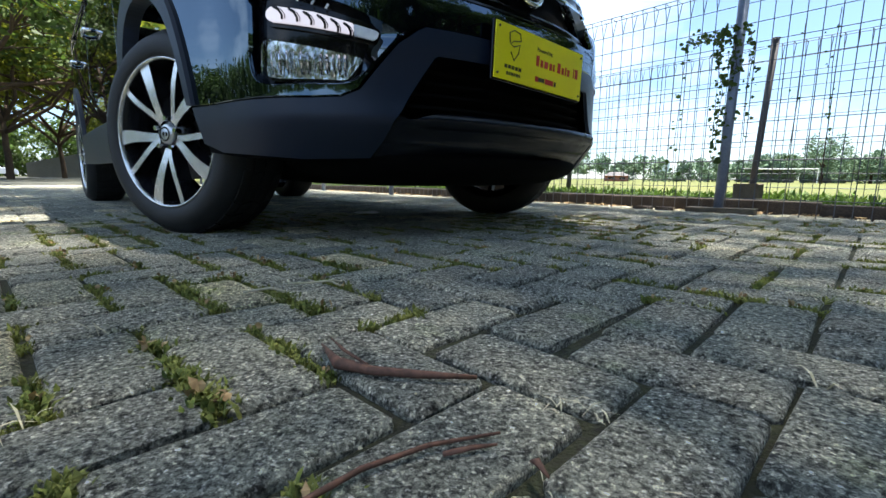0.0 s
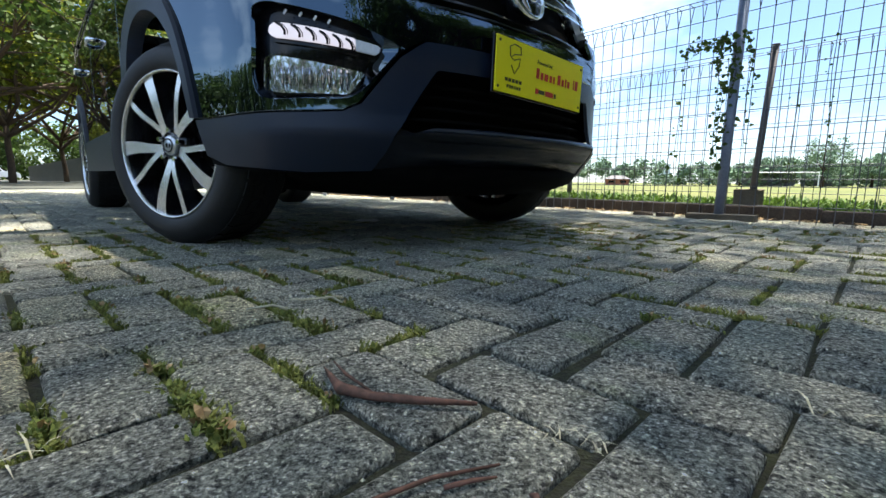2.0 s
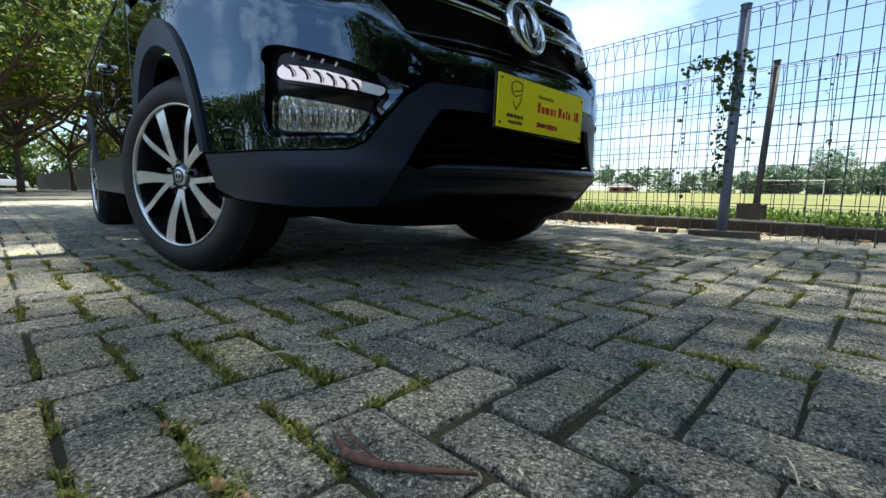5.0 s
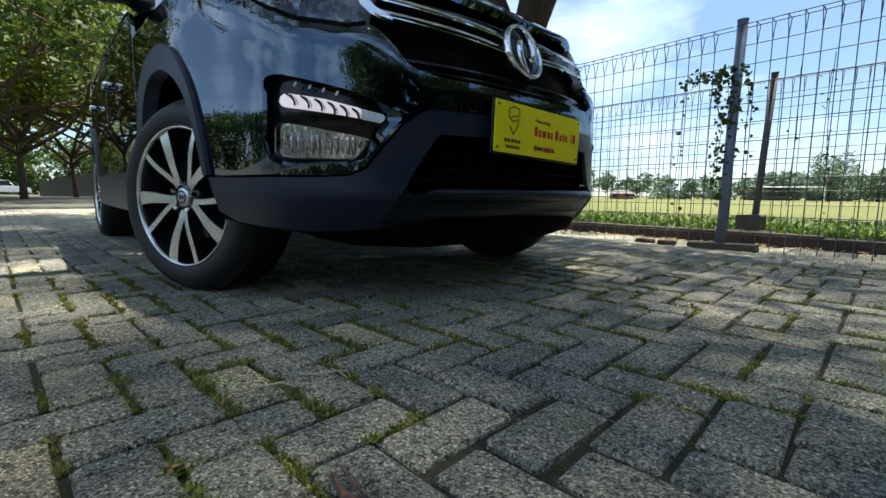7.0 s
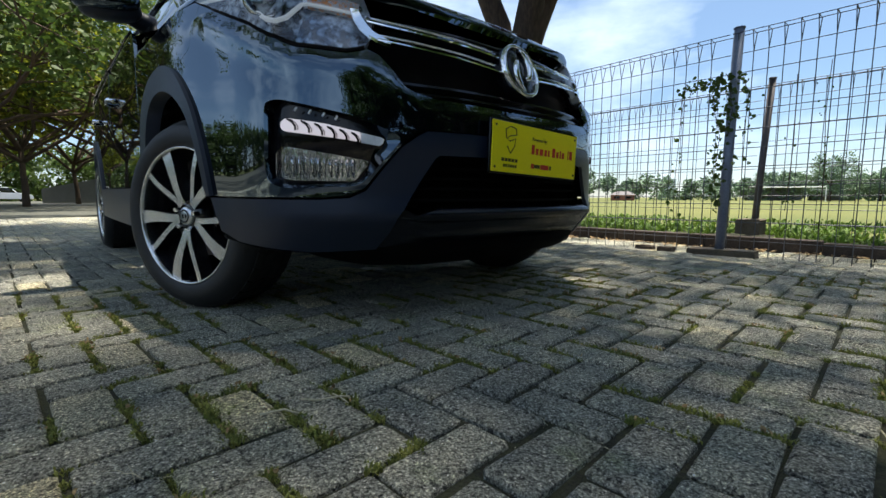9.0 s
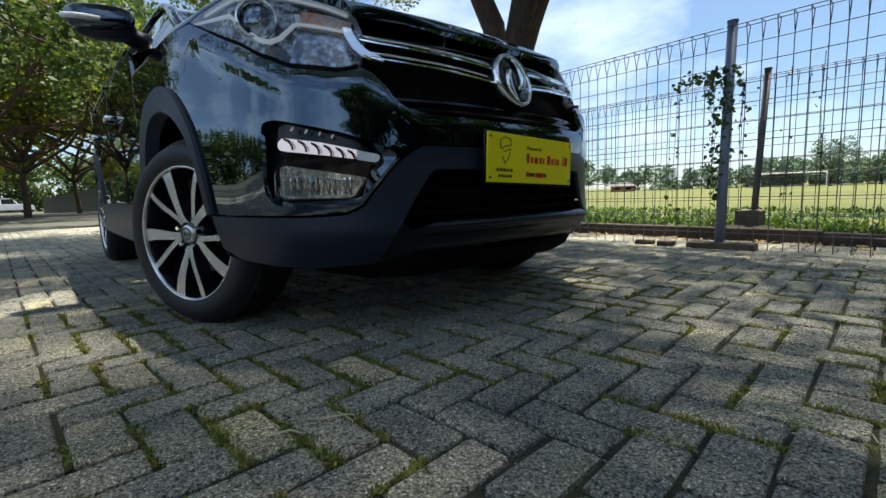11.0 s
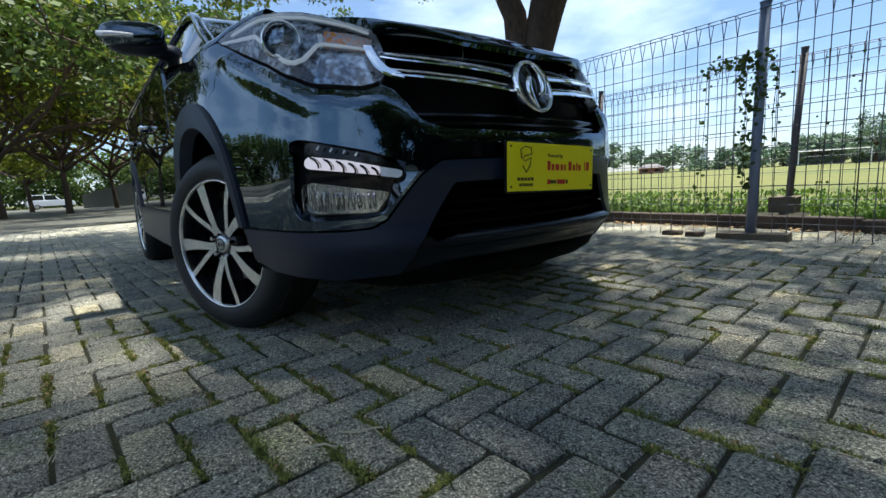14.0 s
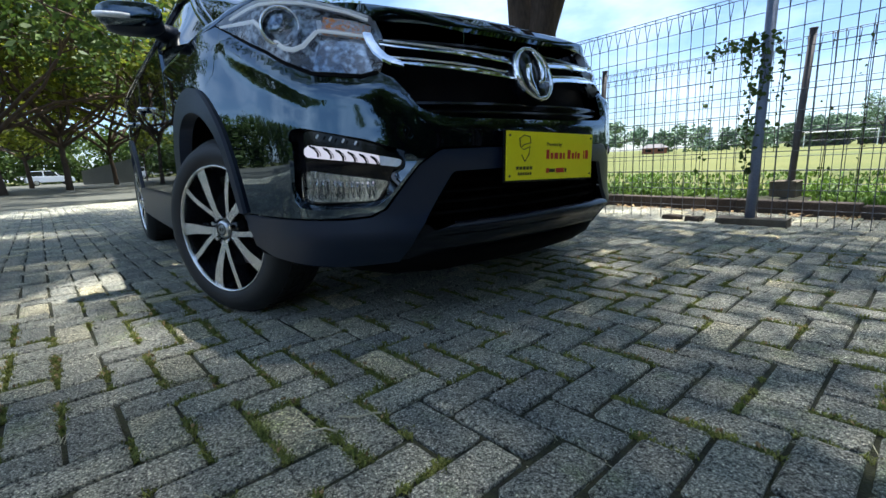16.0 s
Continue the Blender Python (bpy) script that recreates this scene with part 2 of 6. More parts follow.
CONCRETE = paver_material("paver_concrete", True)
CONCRETE_FAR = paver_material("paver_concrete_far", False)
SOIL = material("joint_soil", (0.014, 0.013, 0.010), 0.97, second=(0.045, 0.048, 0.020), scale=9, fine=140, bump=0.5, bump_scale=150)
MOSS = material("moss", (0.07, 0.105, 0.018), 0.95, second=(0.27, 0.27, 0.07), scale=20, fine=200, island=0.35, translucent=0.15)
STRAW = material("dry_grass", (0.46, 0.42, 0.27), 0.8, second=(0.72, 0.67, 0.5), scale=20, fine=90, island=0.3, translucent=0.2)
CRUMB = material("leaf_crumb", (0.2, 0.11, 0.05), 0.85, second=(0.5, 0.36, 0.18), scale=30, fine=90, island=0.4)
BARK_LEAF = material("brown_husk", (0.07, 0.035, 0.024), 0.8, second=(0.19, 0.09, 0.06), scale=30, fine=120, bump=0.15)
ASPHALT = material("asphalt", (0.03, 0.03, 0.031), 0.9, second=(0.06, 0.06, 0.058), scale=1.1, fine=60, bump=0.4, bump_scale=120)
LOT = material("far_paving", (0.045, 0.047, 0.038), 0.92, second=(0.105, 0.105, 0.082), scale=1.1, fine=14, bump=0.5, bump_scale=30)
GRASS = material("field_grass", (0.066, 0.088, 0.014), 0.95, second=(0.15, 0.145, 0.034), scale=0.12, fine=9, bump=0.5, bump_scale=20)
WEEDS = material("weed_leaf", (0.05, 0.12, 0.015), 0.7, second=(0.13, 0.20, 0.03), scale=3, fine=40, island=0.45, translucent=0.3)
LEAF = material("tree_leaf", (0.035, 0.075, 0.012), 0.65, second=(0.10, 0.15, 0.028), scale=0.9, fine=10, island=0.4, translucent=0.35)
# yellower, brighter copy of the tree leaf, with sunlight painted into the colour
LEAF_SUN = material("sun_painted_leaf", (0.065, 0.10, 0.011), 0.65, second=(0.30, 0.32, 0.036), scale=0.9, fine=10, island=0.4, translucent=0.5)
# paler, bluer leaf: distance haze is painted into the far foliage
LEAF_FAR = material("far_leaf_hazed", (0.10, 0.165, 0.10), 0.9, second=(0.20, 0.28, 0.17), scale=0.25, fine=3, island=0.25)
BARK = material("tree_bark", (0.034, 0.022, 0.015), 0.9, second=(0.11, 0.072, 0.048), scale=4, fine=45, bump=0.7, bump_scale=24, stretch=(1, 1, 0.3))
STEEL = material("galvanised_paint", (0.15, 0.18, 0.26), 0.5, 0.2, second=(0.22, 0.26, 0.35), scale=6, fine=70, bump=0.03)
WIRE = material("fence_wire", (0.07, 0.08, 0.10), 0.5, 0.3, second=(0.14, 0.14, 0.15), scale=9, fine=120)
OLD_STEEL = material("weathered_post", (0.07, 0.07, 0.085), 0.6, 0.2, second=(0.13, 0.11, 0.1), scale=6, fine=70, bump=0.05)
KERB = material("kerb_concrete", (0.03, 0.022, 0.018), 0.95, second=(0.085, 0.065, 0.052), scale=5, fine=90, bump=0.5, bump_scale=60)
FOOTING = material("footing_concrete", (0.09, 0.07, 0.05), 0.95, second=(0.18, 0.15, 0.11), scale=7, fine=90, bump=0.5, bump_scale=60)
WALL = material("rendered_wall", (0.09, 0.095, 0.10), 0.9, second=(0.16, 0.16, 0.155), scale=0.7, fine=12, bump=0.2)
WHITE_CAR = material("white_car_paint", (0.62, 0.64, 0.68), 0.2, second=(0.7, 0.72, 0.75), scale=2, fine=40, coat=0.6)
ROOF_RED = material("clay_roof", (0.22, 0.08, 0.05), 0.9, second=(0.34, 0.14, 0.09), scale=2, fine=20)
# pale blue-grey wall colour with the distance haze painted in
HAZE = material("hazy_building", (0.5, 0.57, 0.66), 0.9, second=(0.55, 0.62, 0.7), scale=0.05, fine=0.4)
WHITE_PAINT = material("white_paint", (0.86, 0.86, 0.86), 0.5, second=(0.78, 0.78, 0.78), scale=3, fine=30)


# ---------------------------------------------------------------- mesh helpers
def mesh_object(name, bm, mat, parent=None, label="", smooth=False):
    me = bpy.data.meshes.new(name)
    bm.to_mesh(me)
    bm.free()
    if mat:
        me.materials.append(mat)
    if smooth:
        me.shade_smooth()
    ob = new(name, me)
    if parent:
        ob.parent = parent
    if label:
        ob["label"] = label
    return ob


def part(name, bm, mat, parent, label="", smooth=False):
    return mesh_object(name, bm, mat, parent, label, smooth)


def raw_object(name, verts, faces, mat, parent=None, smooth=False):
    me = bpy.data.meshes.new(name)
    me.from_pydata(verts, [], faces)
    me.materials.append(mat)
    if smooth:
        me.shade_smooth()
    ob = new(name, me)
    if parent:
        ob.parent = parent
    return ob


def add_box(bm, lo, hi, bevel=0.0, m=None):
    r = bmesh.ops.create_cube(bm, size=1.0)
    vs = r["verts"]
    for v in vs:
        v.co = Vector([lo[k] + (v.co[k] + 0.5) * (hi[k] - lo[k]) for k in range(3)])
    if bevel:
        es = list({e for v in vs for e in v.link_edges})
        r = bmesh.ops.bevel(bm, geom=es, offset=bevel, segments=2, affect="EDGES", profile=0.6)
        vs = list({v for f in r["faces"] for v in f.verts} | {v for v in vs if v.is_valid})
    if m:
        for v in vs:
            v.co = m @ v.co
    return vs


def add_tube(bm, path, radius, sides=8, cap=True):
    """A tube along a list of points; radius: one number or one for each point."""
    rs = radius if isinstance(radius, (list, tuple)) else [radius] * len(path)
    pts = [Vector(p) for p in path]
    rings, up = [], None
    for k, p in enumerate(pts):
        d = (pts[min(k + 1, len(pts) - 1)] - pts[max(k - 1, 0)]).normalized()
        a = up if up and abs(up.dot(d)) < 0.95 else (Vector((0, 0, 1)) if abs(d.z) < 0.9 else Vector((1, 0, 0)))
        s = d.cross(a).normalized()
        up = s.cross(d).normalized()
        rings.append([bm.verts.new(p + rs[k] * (math.cos(t) * s + math.sin(t) * up)) for t in [2 * math.pi * q / sides for q in range(sides)]])
    for a, b in zip(rings, rings[1:]):
        for q in range(sides):
            bm.faces.new((a[q], a[(q + 1) % sides], b[(q + 1) % sides], b[q]))
    if cap:
        bm.faces.new(rings[0][::-1])
        bm.faces.new(rings[-1])


def add_lathe(bm, profile, sides=48, m=None):
    """A ring turned about the y axis from (radius, y) pairs."""
    rings = []
    for r, y in profile:
        rings.append([bm.verts.new((r * math.cos(2 * math.pi * q / sides), y, r * math.sin(2 * math.pi * q / sides))) for q in range(sides)])
    for a, b in zip(rings, rings[1:]):
        for q in range(sides):
            bm.faces.new((a[q], b[q], b[(q + 1) % sides], a[(q + 1) % sides]))
    if m:
        for ring in rings:
            for v in ring:
                v.co = m @ v.co


def lerp_table(table, t):
    if t <= table[0][0]:
        return table[0][1]
    for (a, b), (c, d) in zip(table, table[1:]):
        if t <= c:
            k = (t - a) / (c - a)
            return b + (d - b) * k
    return table[-1][1]


def smooth_table(table, t):
    """Catmull-Rom through a table of (t, value)."""
    n = len(table)
    if t <= table[0][0]:
        return table[0][1]
    if t >= table[-1][0]:
        return table[-1][1]
    for k in range(n - 1):
        if t <= table[k + 1][0]:
            (x0, y0), (x1, y1) = table[k], table[k + 1]
            h = x1 - x0
            def slope(q):
                if q == 0 or q == n - 1:
                    a, b = (0, 1) if q == 0 else (n - 2, n - 1)
                    return (table[b][1] - table[a][1]) / (table[b][0] - table[a][0])
                return (table[q + 1][1] - table[q - 1][1]) / (table[q + 1][0] - table[q - 1][0])
            s = (t - x0) / h
            return ((2 * s**3 - 3 * s**2 + 1) * y0 + (s**3 - 2 * s**2 + s) * h * slope(k) + (-2 * s**3 + 3 * s**2) * y1 + (s**3 - s**2) * h * slope(k + 1))
# ---------------------------------------------------------------- ground
S2 = math.sqrt(0.5)
FALL = 0.018


def ground_z(x, y):
    """The paving falls gently towards the fence."""
    d = ((x - 0.332) + (y - 1.572)) * S2
    e = min(2.6, max(0.0, d - 0.9))
    return -FALL * min(1.2, e) - 0.075 * max(0.0, e - 1.2)


def sheet(name, x0, x1, y0, y1, n, mat, height, keep=None):
    xs = [x0 + (x1 - x0) * k / n for k in range(n + 1)]
    yy = [y0 + (y1 - y0) * k / n for k in range(n + 1)]
    verts = [(x, y, height(x, y)) for y in yy for x in xs]
    faces = []
    for j in range(n):
        for i in range(n):
            cx, cy = (xs[i] + xs[i + 1]) / 2, (yy[j] + yy[j + 1]) / 2
            if keep is None or keep(cx, cy):
                a = j * (n + 1) + i
                faces.append((a, a + 1, a + n + 2, a + n + 1))
    return raw_object(name, verts, faces, mat, None, True)


# one sheet of grass to the horizon, the paved lot lies on it
bm = bmesh.new()
rings_ = []
for r in (0.01, 3, 8, 16, 30, 60, 120, 300, 900, 2500):
    rings_.append([bm.verts.new((r * math.cos(2 * math.pi * k / 48), r * math.sin(2 * math.pi * k / 48), -0.22 if r < 20 else -0.2 - 0.0005 * r)) for k in range(48)])
for a, b in zip(rings_, rings_[1:]):
    for k in range(48):
        bm.faces.new((a[k], b[k], b[(k + 1) % 48], a[(k + 1) % 48]))
ground = mesh_object("ground", bm, GRASS, smooth=True)
tagged(ground, "open sunlit grass field reaching the horizon", "ground", kind="structure")

KERB_SUM, FENCE_SUM, BACK_SUM = 7.72, 6.18, 8.7


def on_line(total, along):
    """A place on the line x + y = total, a distance along it towards -y."""
    return (total / 2 + along * S2, total / 2 - along * S2)


# the paved lot, a long strip on the near side of the kerb
bm = bmesh.new()
nu, nv = 150, 60
grid = []
for i in range(nu + 1):
    row = []
    for j in range(nv + 1):
        along = -95 + 125 * i / nu
        total = KERB_SUM + 0.05 - 46 * (j / nv)**1.6
        x, y = on_line(total, along)
        d = max(abs(x + 0.5), abs(y - 2.5))
        lift = -0.03 if d < 9.3 and y > -2.7 else -0.004
        row.append(bm.verts.new((x, y, ground_z(x, y) + lift)))
    grid.append(row)
for i in range(nu):
    for j in range(nv):
        bm.faces.new((grid[i][j], grid[i + 1][j], grid[i + 1][j + 1], grid[i][j + 1]))
bmesh.ops.recalc_face_normals(bm, faces=bm.faces[:])
lot = mesh_object("pavement", bm, LOT, smooth=True)
# unseen asphalt lane, added so the bumper mirrors dark ground
bm = bmesh.new()
prev = None
for k in range(61):
    x = -60 + 2 * k
    cur = [bm.verts.new((x, y, 0.0)) for y in (-2.62, -5, -8, -14, -34)]
    if prev:
        for q in range(4):
            bm.faces.new((prev[q], prev[q + 1], cur[q + 1], cur[q]))
    prev = cur
bmesh.ops.recalc_face_normals(bm, faces=bm.faces[:])
road = mesh_object("road", bm, ASPHALT)
tagged(road, "added dark asphalt lane, out of view, that darkens the car's reflections", "road", kind="structure")
tagged(lot, "grey concrete block paving of a parking lot with mossy joints", "pavement", kind="structure")

bed = sheet("joint_bed", -9.9, 8.9, -6.9, 11.9, 76, SOIL, lambda x, y: ground_z(x, y) - .0105, lambda x, y: x + y < KERB_SUM - .1 and max(abs(x + 0.5), abs(y - 2.5)) < 9.0 and y > -2.5)
tagged(bed, "dark damp soil filling the paving joints", "soil", kind="structure")

# ---------------------------------------------------------------- block paving in herringbone
PITCH, ANG_U, START = 0.1095, -40.52, Vector((0.3484, 0.8962, 0))
DIR_U = Vector((math.cos(radians(ANG_U)), math.sin(radians(ANG_U)), 0))
DIR_V = Vector((-DIR_U.y, DIR_U.x, 0))
rng = random.Random(4)


def lattice(i, j):
    """A corner of the paving's square net; the rows nearest the start have crept a little along the slope."""
    p = START + PITCH * (i * DIR_U + j * DIR_V)
    creep = math.exp(-((p.x - .28)**2 + (p.y - .53)**2) / .18**2)
    return p + DIR_U * .018 * creep


def paver_mesh(seed):
    r = random.Random(seed)
    hx, hy, c = 0.1047 - r.random() * .0018, 0.0500 - r.random() * .0016, 0.007
    def ring(inset, z, wob):
        pts = []
        for sx, sy, o in ((-1, -1, 0), (-1, -1, 1), (1, -1, 0), (1, -1, 1), (1, 1, 0), (1, 1, 1), (-1, 1, 0), (-1, 1, 1)):
            first = (o == 0) == (sx * sy > 0)
            px = sx * (hx - inset - (0 if first else c))
            py = sy * (hy - inset - (c if first else 0))
            pts.append((px + r.uniform(-wob, wob), py + r.uniform(-wob, wob), z + r.uniform(-wob, wob) * .7))
        return pts
    rs = [ring(0, -.03, 0), ring(0.0, -.0065, .0014), ring(.0024, -.0022, .0013), ring(.0075, 0.0, .0007)]
    verts = [p for q in rs for p in q]
    faces = [tuple(range(24, 32))]
    for k in range(3):
        for q in range(8):
            faces.append((k * 8 + q, k * 8 + (q + 1) % 8, (k + 1) * 8 + (q + 1) % 8, (k + 1) * 8 + q))
    return verts, faces


VARIANTS = [paver_mesh(s) for s in range(7)]
VAR_MESH = []
for verts, faces in VARIANTS:
    me = bpy.data.meshes.new("paver")
    me.from_pydata(verts, [], faces)
    me.materials.append(CONCRETE)
    VAR_MESH.append(me)
ANG_V = ANG_U + 90
near, far_v, far_f = [], [], []
for i in range(-110, 111):
    for j in range(-110, 111):
        k = (i - j) % 4
        if k == 0:
            p = (lattice(i, j) + lattice(i + 2, j + 1)) / 2
            a = ANG_U
        elif k == 3:
            p = (lattice(i, j) + lattice(i + 1, j + 2)) / 2
            a = ANG_V
        else:
            continue
        if p.x + p.y > KERB_SUM - .06 or abs(p.x + 0.5) > 9.6 or abs(p.y - 2.5) > 9.6:
            continue
        if p.y < -2.6:
            continue
        n = noise.noise(Vector((p.x * 1.7, p.y * 1.7, 3.1)))
        m = pose(p.x + rng.uniform(-.0015, .0015), p.y + rng.uniform(-.0015, .0015), ground_z(p.x, p.y) + .003 * n + rng.uniform(-.0018, .0018), rng.gauss(0, .5), rng.gauss(0, .5), a + rng.gauss(0, .7))
        if -1.25 < p.x < 1.5 and 0.12 < p.y < 2.75:
            near.append(m)
        else:
            verts, faces = VARIANTS[(i * 3 + j * 5) % 7]
            base = len(far_v)
            far_v += [m @ Vector(v) for v in verts]
            far_f += [tuple(base + q for q in f) for f in faces]
# ---------------------------------------------------------------- the car: its skin
CAR_POSE = pose(0.3317, 1.5917, 0.0, 0, 0, 46.4)     # x across the car, y from the nose to the tail, z up
WHEEL_Y, WHEEL_Z, WHEEL_R, BASE = 0.892, 0.338, 0.343, 2.76
PLAN_KEYS = [(0, .018), (.15, .020), (.235, .026), (.33, .042), (.43, .066), (.52, .096), (.60, .135), (.68, .188), (.74, .245), (.785, .32), (.815, .43),
             (.836, .57), (.864, .71), (.890, .85), (.907, 1.0), (.917, 1.2), (.921, 1.6), (.923, 2.0), (.922, 2.6), (.914, 3.2), (.90, 3.7), (.87, 4.1), (.81, 4.42), (.70, 4.56),
             (.5, 4.63), (.25, 4.655), (0, 4.66)]


def dense_plan():
    pts = [Vector((-PLAN_KEYS[1][0], PLAN_KEYS[1][1]))] + [Vector(p) for p in PLAN_KEYS] + [Vector((-PLAN_KEYS[-2][0], PLAN_KEYS[-2][1]))]
    out = []
    for k in range(1, len(pts) - 2):
        p0, p1, p2, p3 = pts[k - 1:k + 3]
        for q in range(48):
            t = q / 48
            out.append(0.5 * ((2 * p1) + (p2 - p0) * t + (2 * p0 - 5 * p1 + 4 * p2 - p3) * t * t + (3 * p1 - p0 - 3 * p2 + p3) * t**3))
    out.append(pts[-2])
    xs, ys_ = np.array([p.x for p in out]), np.array([p.y for p in out])
    run = np.concatenate([[0], np.cumsum(np.hypot(np.diff(xs), np.diff(ys_)))])
    even = np.arange(0, run[-1], .004)
    xs, ys_ = np.interp(even, run, xs), np.interp(even, run, ys_)
    w = np.exp(-(np.arange(-30, 31) * .004 / .038)**2 / 2)
    w /= w.sum()
    xs = np.convolve(np.concatenate([-xs[30:0:-1], xs, -xs[-2:-32:-1]]), w, "valid")
    ys_ = np.convolve(np.concatenate([ys_[30:0:-1], ys_, ys_[-2:-32:-1]]), w, "valid")
    xs[0] = xs[-1] = 0
    return [Vector((float(a), float(b))) for a, b in zip(xs, ys_)]


PLAN = dense_plan()
ARC = [0.0]
for p, q in zip(PLAN, PLAN[1:]):
    ARC.append(ARC[-1] + (q - p).length)
PLAN_X = np.array([p.x for p in PLAN])
PLAN_Y = np.array([p.y for p in PLAN])
ARC_A = np.array(ARC)
SIDE = int(np.argmax(PLAN_X))


def ax(x):
    """The arc length at which the nose's outline is x from the middle."""
    return float(np.interp(abs(x), PLAN_X[:SIDE], ARC_A[:SIDE])) * (1 if x >= 0 else -1)


def ay(y):
    """The arc length at which the flank's outline is at y."""
    return float(np.interp(y, PLAN_Y, ARC_A))


NOSE = [(.15, .20), (.19, .145), (.24, .09), (.29, .048), (.32, .02), (.342, .002), (.36, 0.0), (.41, .010), (.5, .008), (.57, .0), (.62, .003), (.66, .007), (.70, .012), (.735, .023),
        (.80, .052), (.88, .085), (.95, .115), (1.0, .145), (1.06, .20), (1.12, .27)]
TAIL = [(.15, -.1), (.3, -.02), (.5, 0), (.7, -.02), (.85, -.06), (1.0, -.1), (1.1, -.13)]
WIDE = [(.15, .95), (.25, .975), (.4, .99), (.55, 1.0), (.75, 1.0), (.85, .993), (.95, .982), (1.02, .968), (1.08, .952), (1.15, .935), (1.22, .92)]


CREASE = [(0, .650), (ax(.383), .656), (ax(.45), .667), (ax(.479), .688), (ax(.502), .73), (ax(.528), .765), (ax(.56), .778), (ax(.648), .770), (ax(.745), .790), (ay(.37), .858), (ay(.53), .925), (ay(.66), .985), (ay(.76), 1.02)]


def shelf(a, z):
    """How far the ledge under the headlamps and the grille stands out of the skin."""
    a = abs(a)
    d = z - lerp_table(CREASE, a)
    tall = .019 * min(1, max(0, (CREASE[-1][0] - a) / .14)) * (.45 + .55 * min(1, max(0, (a - CREASE[5][0]) / .07)))
    if d >= 0:
        return tall * max(0, 1 - d / .044) if d > .006 else tall * (.864 + .022 * d / .006 - .022)
    return tall * .842 * math.exp(-(d / .05)**2)


def skin(a, z, off=0.0):
    """A place on the car's skin: a metres round from the nose (negative: the driver's side), at the height z."""
    def raw(a, z):
        s = -1 if a < 0 else 1
        x, y = float(np.interp(abs(a), ARC_A, PLAN_X)), float(np.interp(abs(a), ARC_A, PLAN_Y))
        wn, wr = min(1, max(0, 1 - (y - .05) / .95)), min(1, max(0, (y - 3.7) / .8))
        k = min(1, max(0, (y - 1.0) / .6))
        w = smooth_table(WIDE, z)
        w += (1 - w) * .75 * k * k * (3 - 2 * k)
        return Vector((s * x * w, y + wn * smooth_table(NOSE, z) + wr * smooth_table(TAIL, z), z))
    p = raw(a, z)
    e = 0.012
    n = (raw(a + e, z) - raw(a - e, z)).cross(raw(a, z + e) - raw(a, z - e)).normalized()
    if .60 < z < 1.0 and abs(a) < CREASE[-1][0]:
        e = .006
        def full(a, z):
            return raw(a, z) + n * shelf(a, z)
        q = full(a, z)
        n2 = (full(a + e, z) - full(a - e, z)).cross(full(a, z + e) - full(a, z - e)).normalized()
        return (q + n * off, n2)
    return (p + n * off, n)


def panel(name, outline, mat, parent, holes=(), off=0.0, depth=0.014, step=0.03, place=skin, label="", flange=True, flip=False):
    """A sheet cut to an outline in the skin's (a, z), bent to the skin, with edges turned inwards."""
    bm = bmesh.new()
    for loop in (outline, *holes):
        vs = [bm.verts.new((u, v, 0)) for u, v in loop]
        for k, v in enumerate(vs):
            bm.edges.new((v, vs[(k + 1) % len(vs)]))
    bmesh.ops.triangle_fill(bm, use_beauty=True, use_dissolve=False, edges=bm.edges[:])
    us, zs = [p[0] for p in outline], [p[1] for p in outline]
    for lo, hi, k in ((min(us), max(us), 0), (min(zs), max(zs), 1)):
        n = int((hi - lo) / step)
        for q in range(1, n + 1):
            co = [0, 0, 0]
            co[k] = lo + q * (hi - lo) / (n + 1)
            no = [0, 0, 0]
            no[k] = 1
            bmesh.ops.bisect_plane(bm, geom=bm.verts[:] + bm.edges[:] + bm.faces[:], plane_co=co, plane_no=no, dist=1e-6)
    bmesh.ops.remove_doubles(bm, verts=bm.verts[:], dist=1e-5)
    bmesh.ops.recalc_face_normals(bm, faces=bm.faces[:])
    if bm.faces and sum(f.normal.z * f.calc_area() for f in bm.faces) < 0:
        bmesh.ops.reverse_faces(bm, faces=bm.faces[:])
    bm.verts.index_update()
    border = [(e.link_loops[0].vert.index, e.link_loops[0].link_loop_next.vert.index) for e in bm.edges if len(e.link_loops) == 1]
    where = [place(v.co.x, v.co.y, off) for v in bm.verts]
    faces = [[v.index for v in f.verts] for f in bm.faces]
    bm.free()
    verts = [w[0] for w in where]
    normals = [w[1] for w in where]
    if flange:
        back = {}
        for p, q in border:
            for v in (p, q):
                if v not in back:
                    back[v] = (len(verts), len(verts) + 1)
                    verts += [where[v][0].copy(), where[v][0] - where[v][1] * depth]
                    normals += [where[v][1], where[v][1]]
            faces.append([back[q][0], back[p][0], back[p][1], back[q][1]])
    me = bpy.data.meshes.new(name)
    me.from_pydata(verts, [], faces)
    me.materials.append(mat)
    me.shade_smooth()
    me.normals_split_custom_set_from_vertices([tuple(n) for n in normals])
    ob = new(name, me)
    ob.parent = parent
    if label:
        ob["label"] = label
    return ob


def deck_z(x, y):
    hc = smooth_table([(.0, .93), (.165, 1.0), (.2, 1.03), (.25, 1.053), (.35, 1.078), (.6, 1.108), (1.0, 1.135), (1.4, 1.15), (1.8, 1.16)], y)
    q = abs(x)
    return hc - 0.075 * q * q - 0.15 * max(0, q - 0.55)**2 - 1.2 * max(0, q - 0.74)**2 + 0.012 * math.exp(-((q - 0.42) / 0.06)**2) * min(1, max(0, (y - .25) / .3))


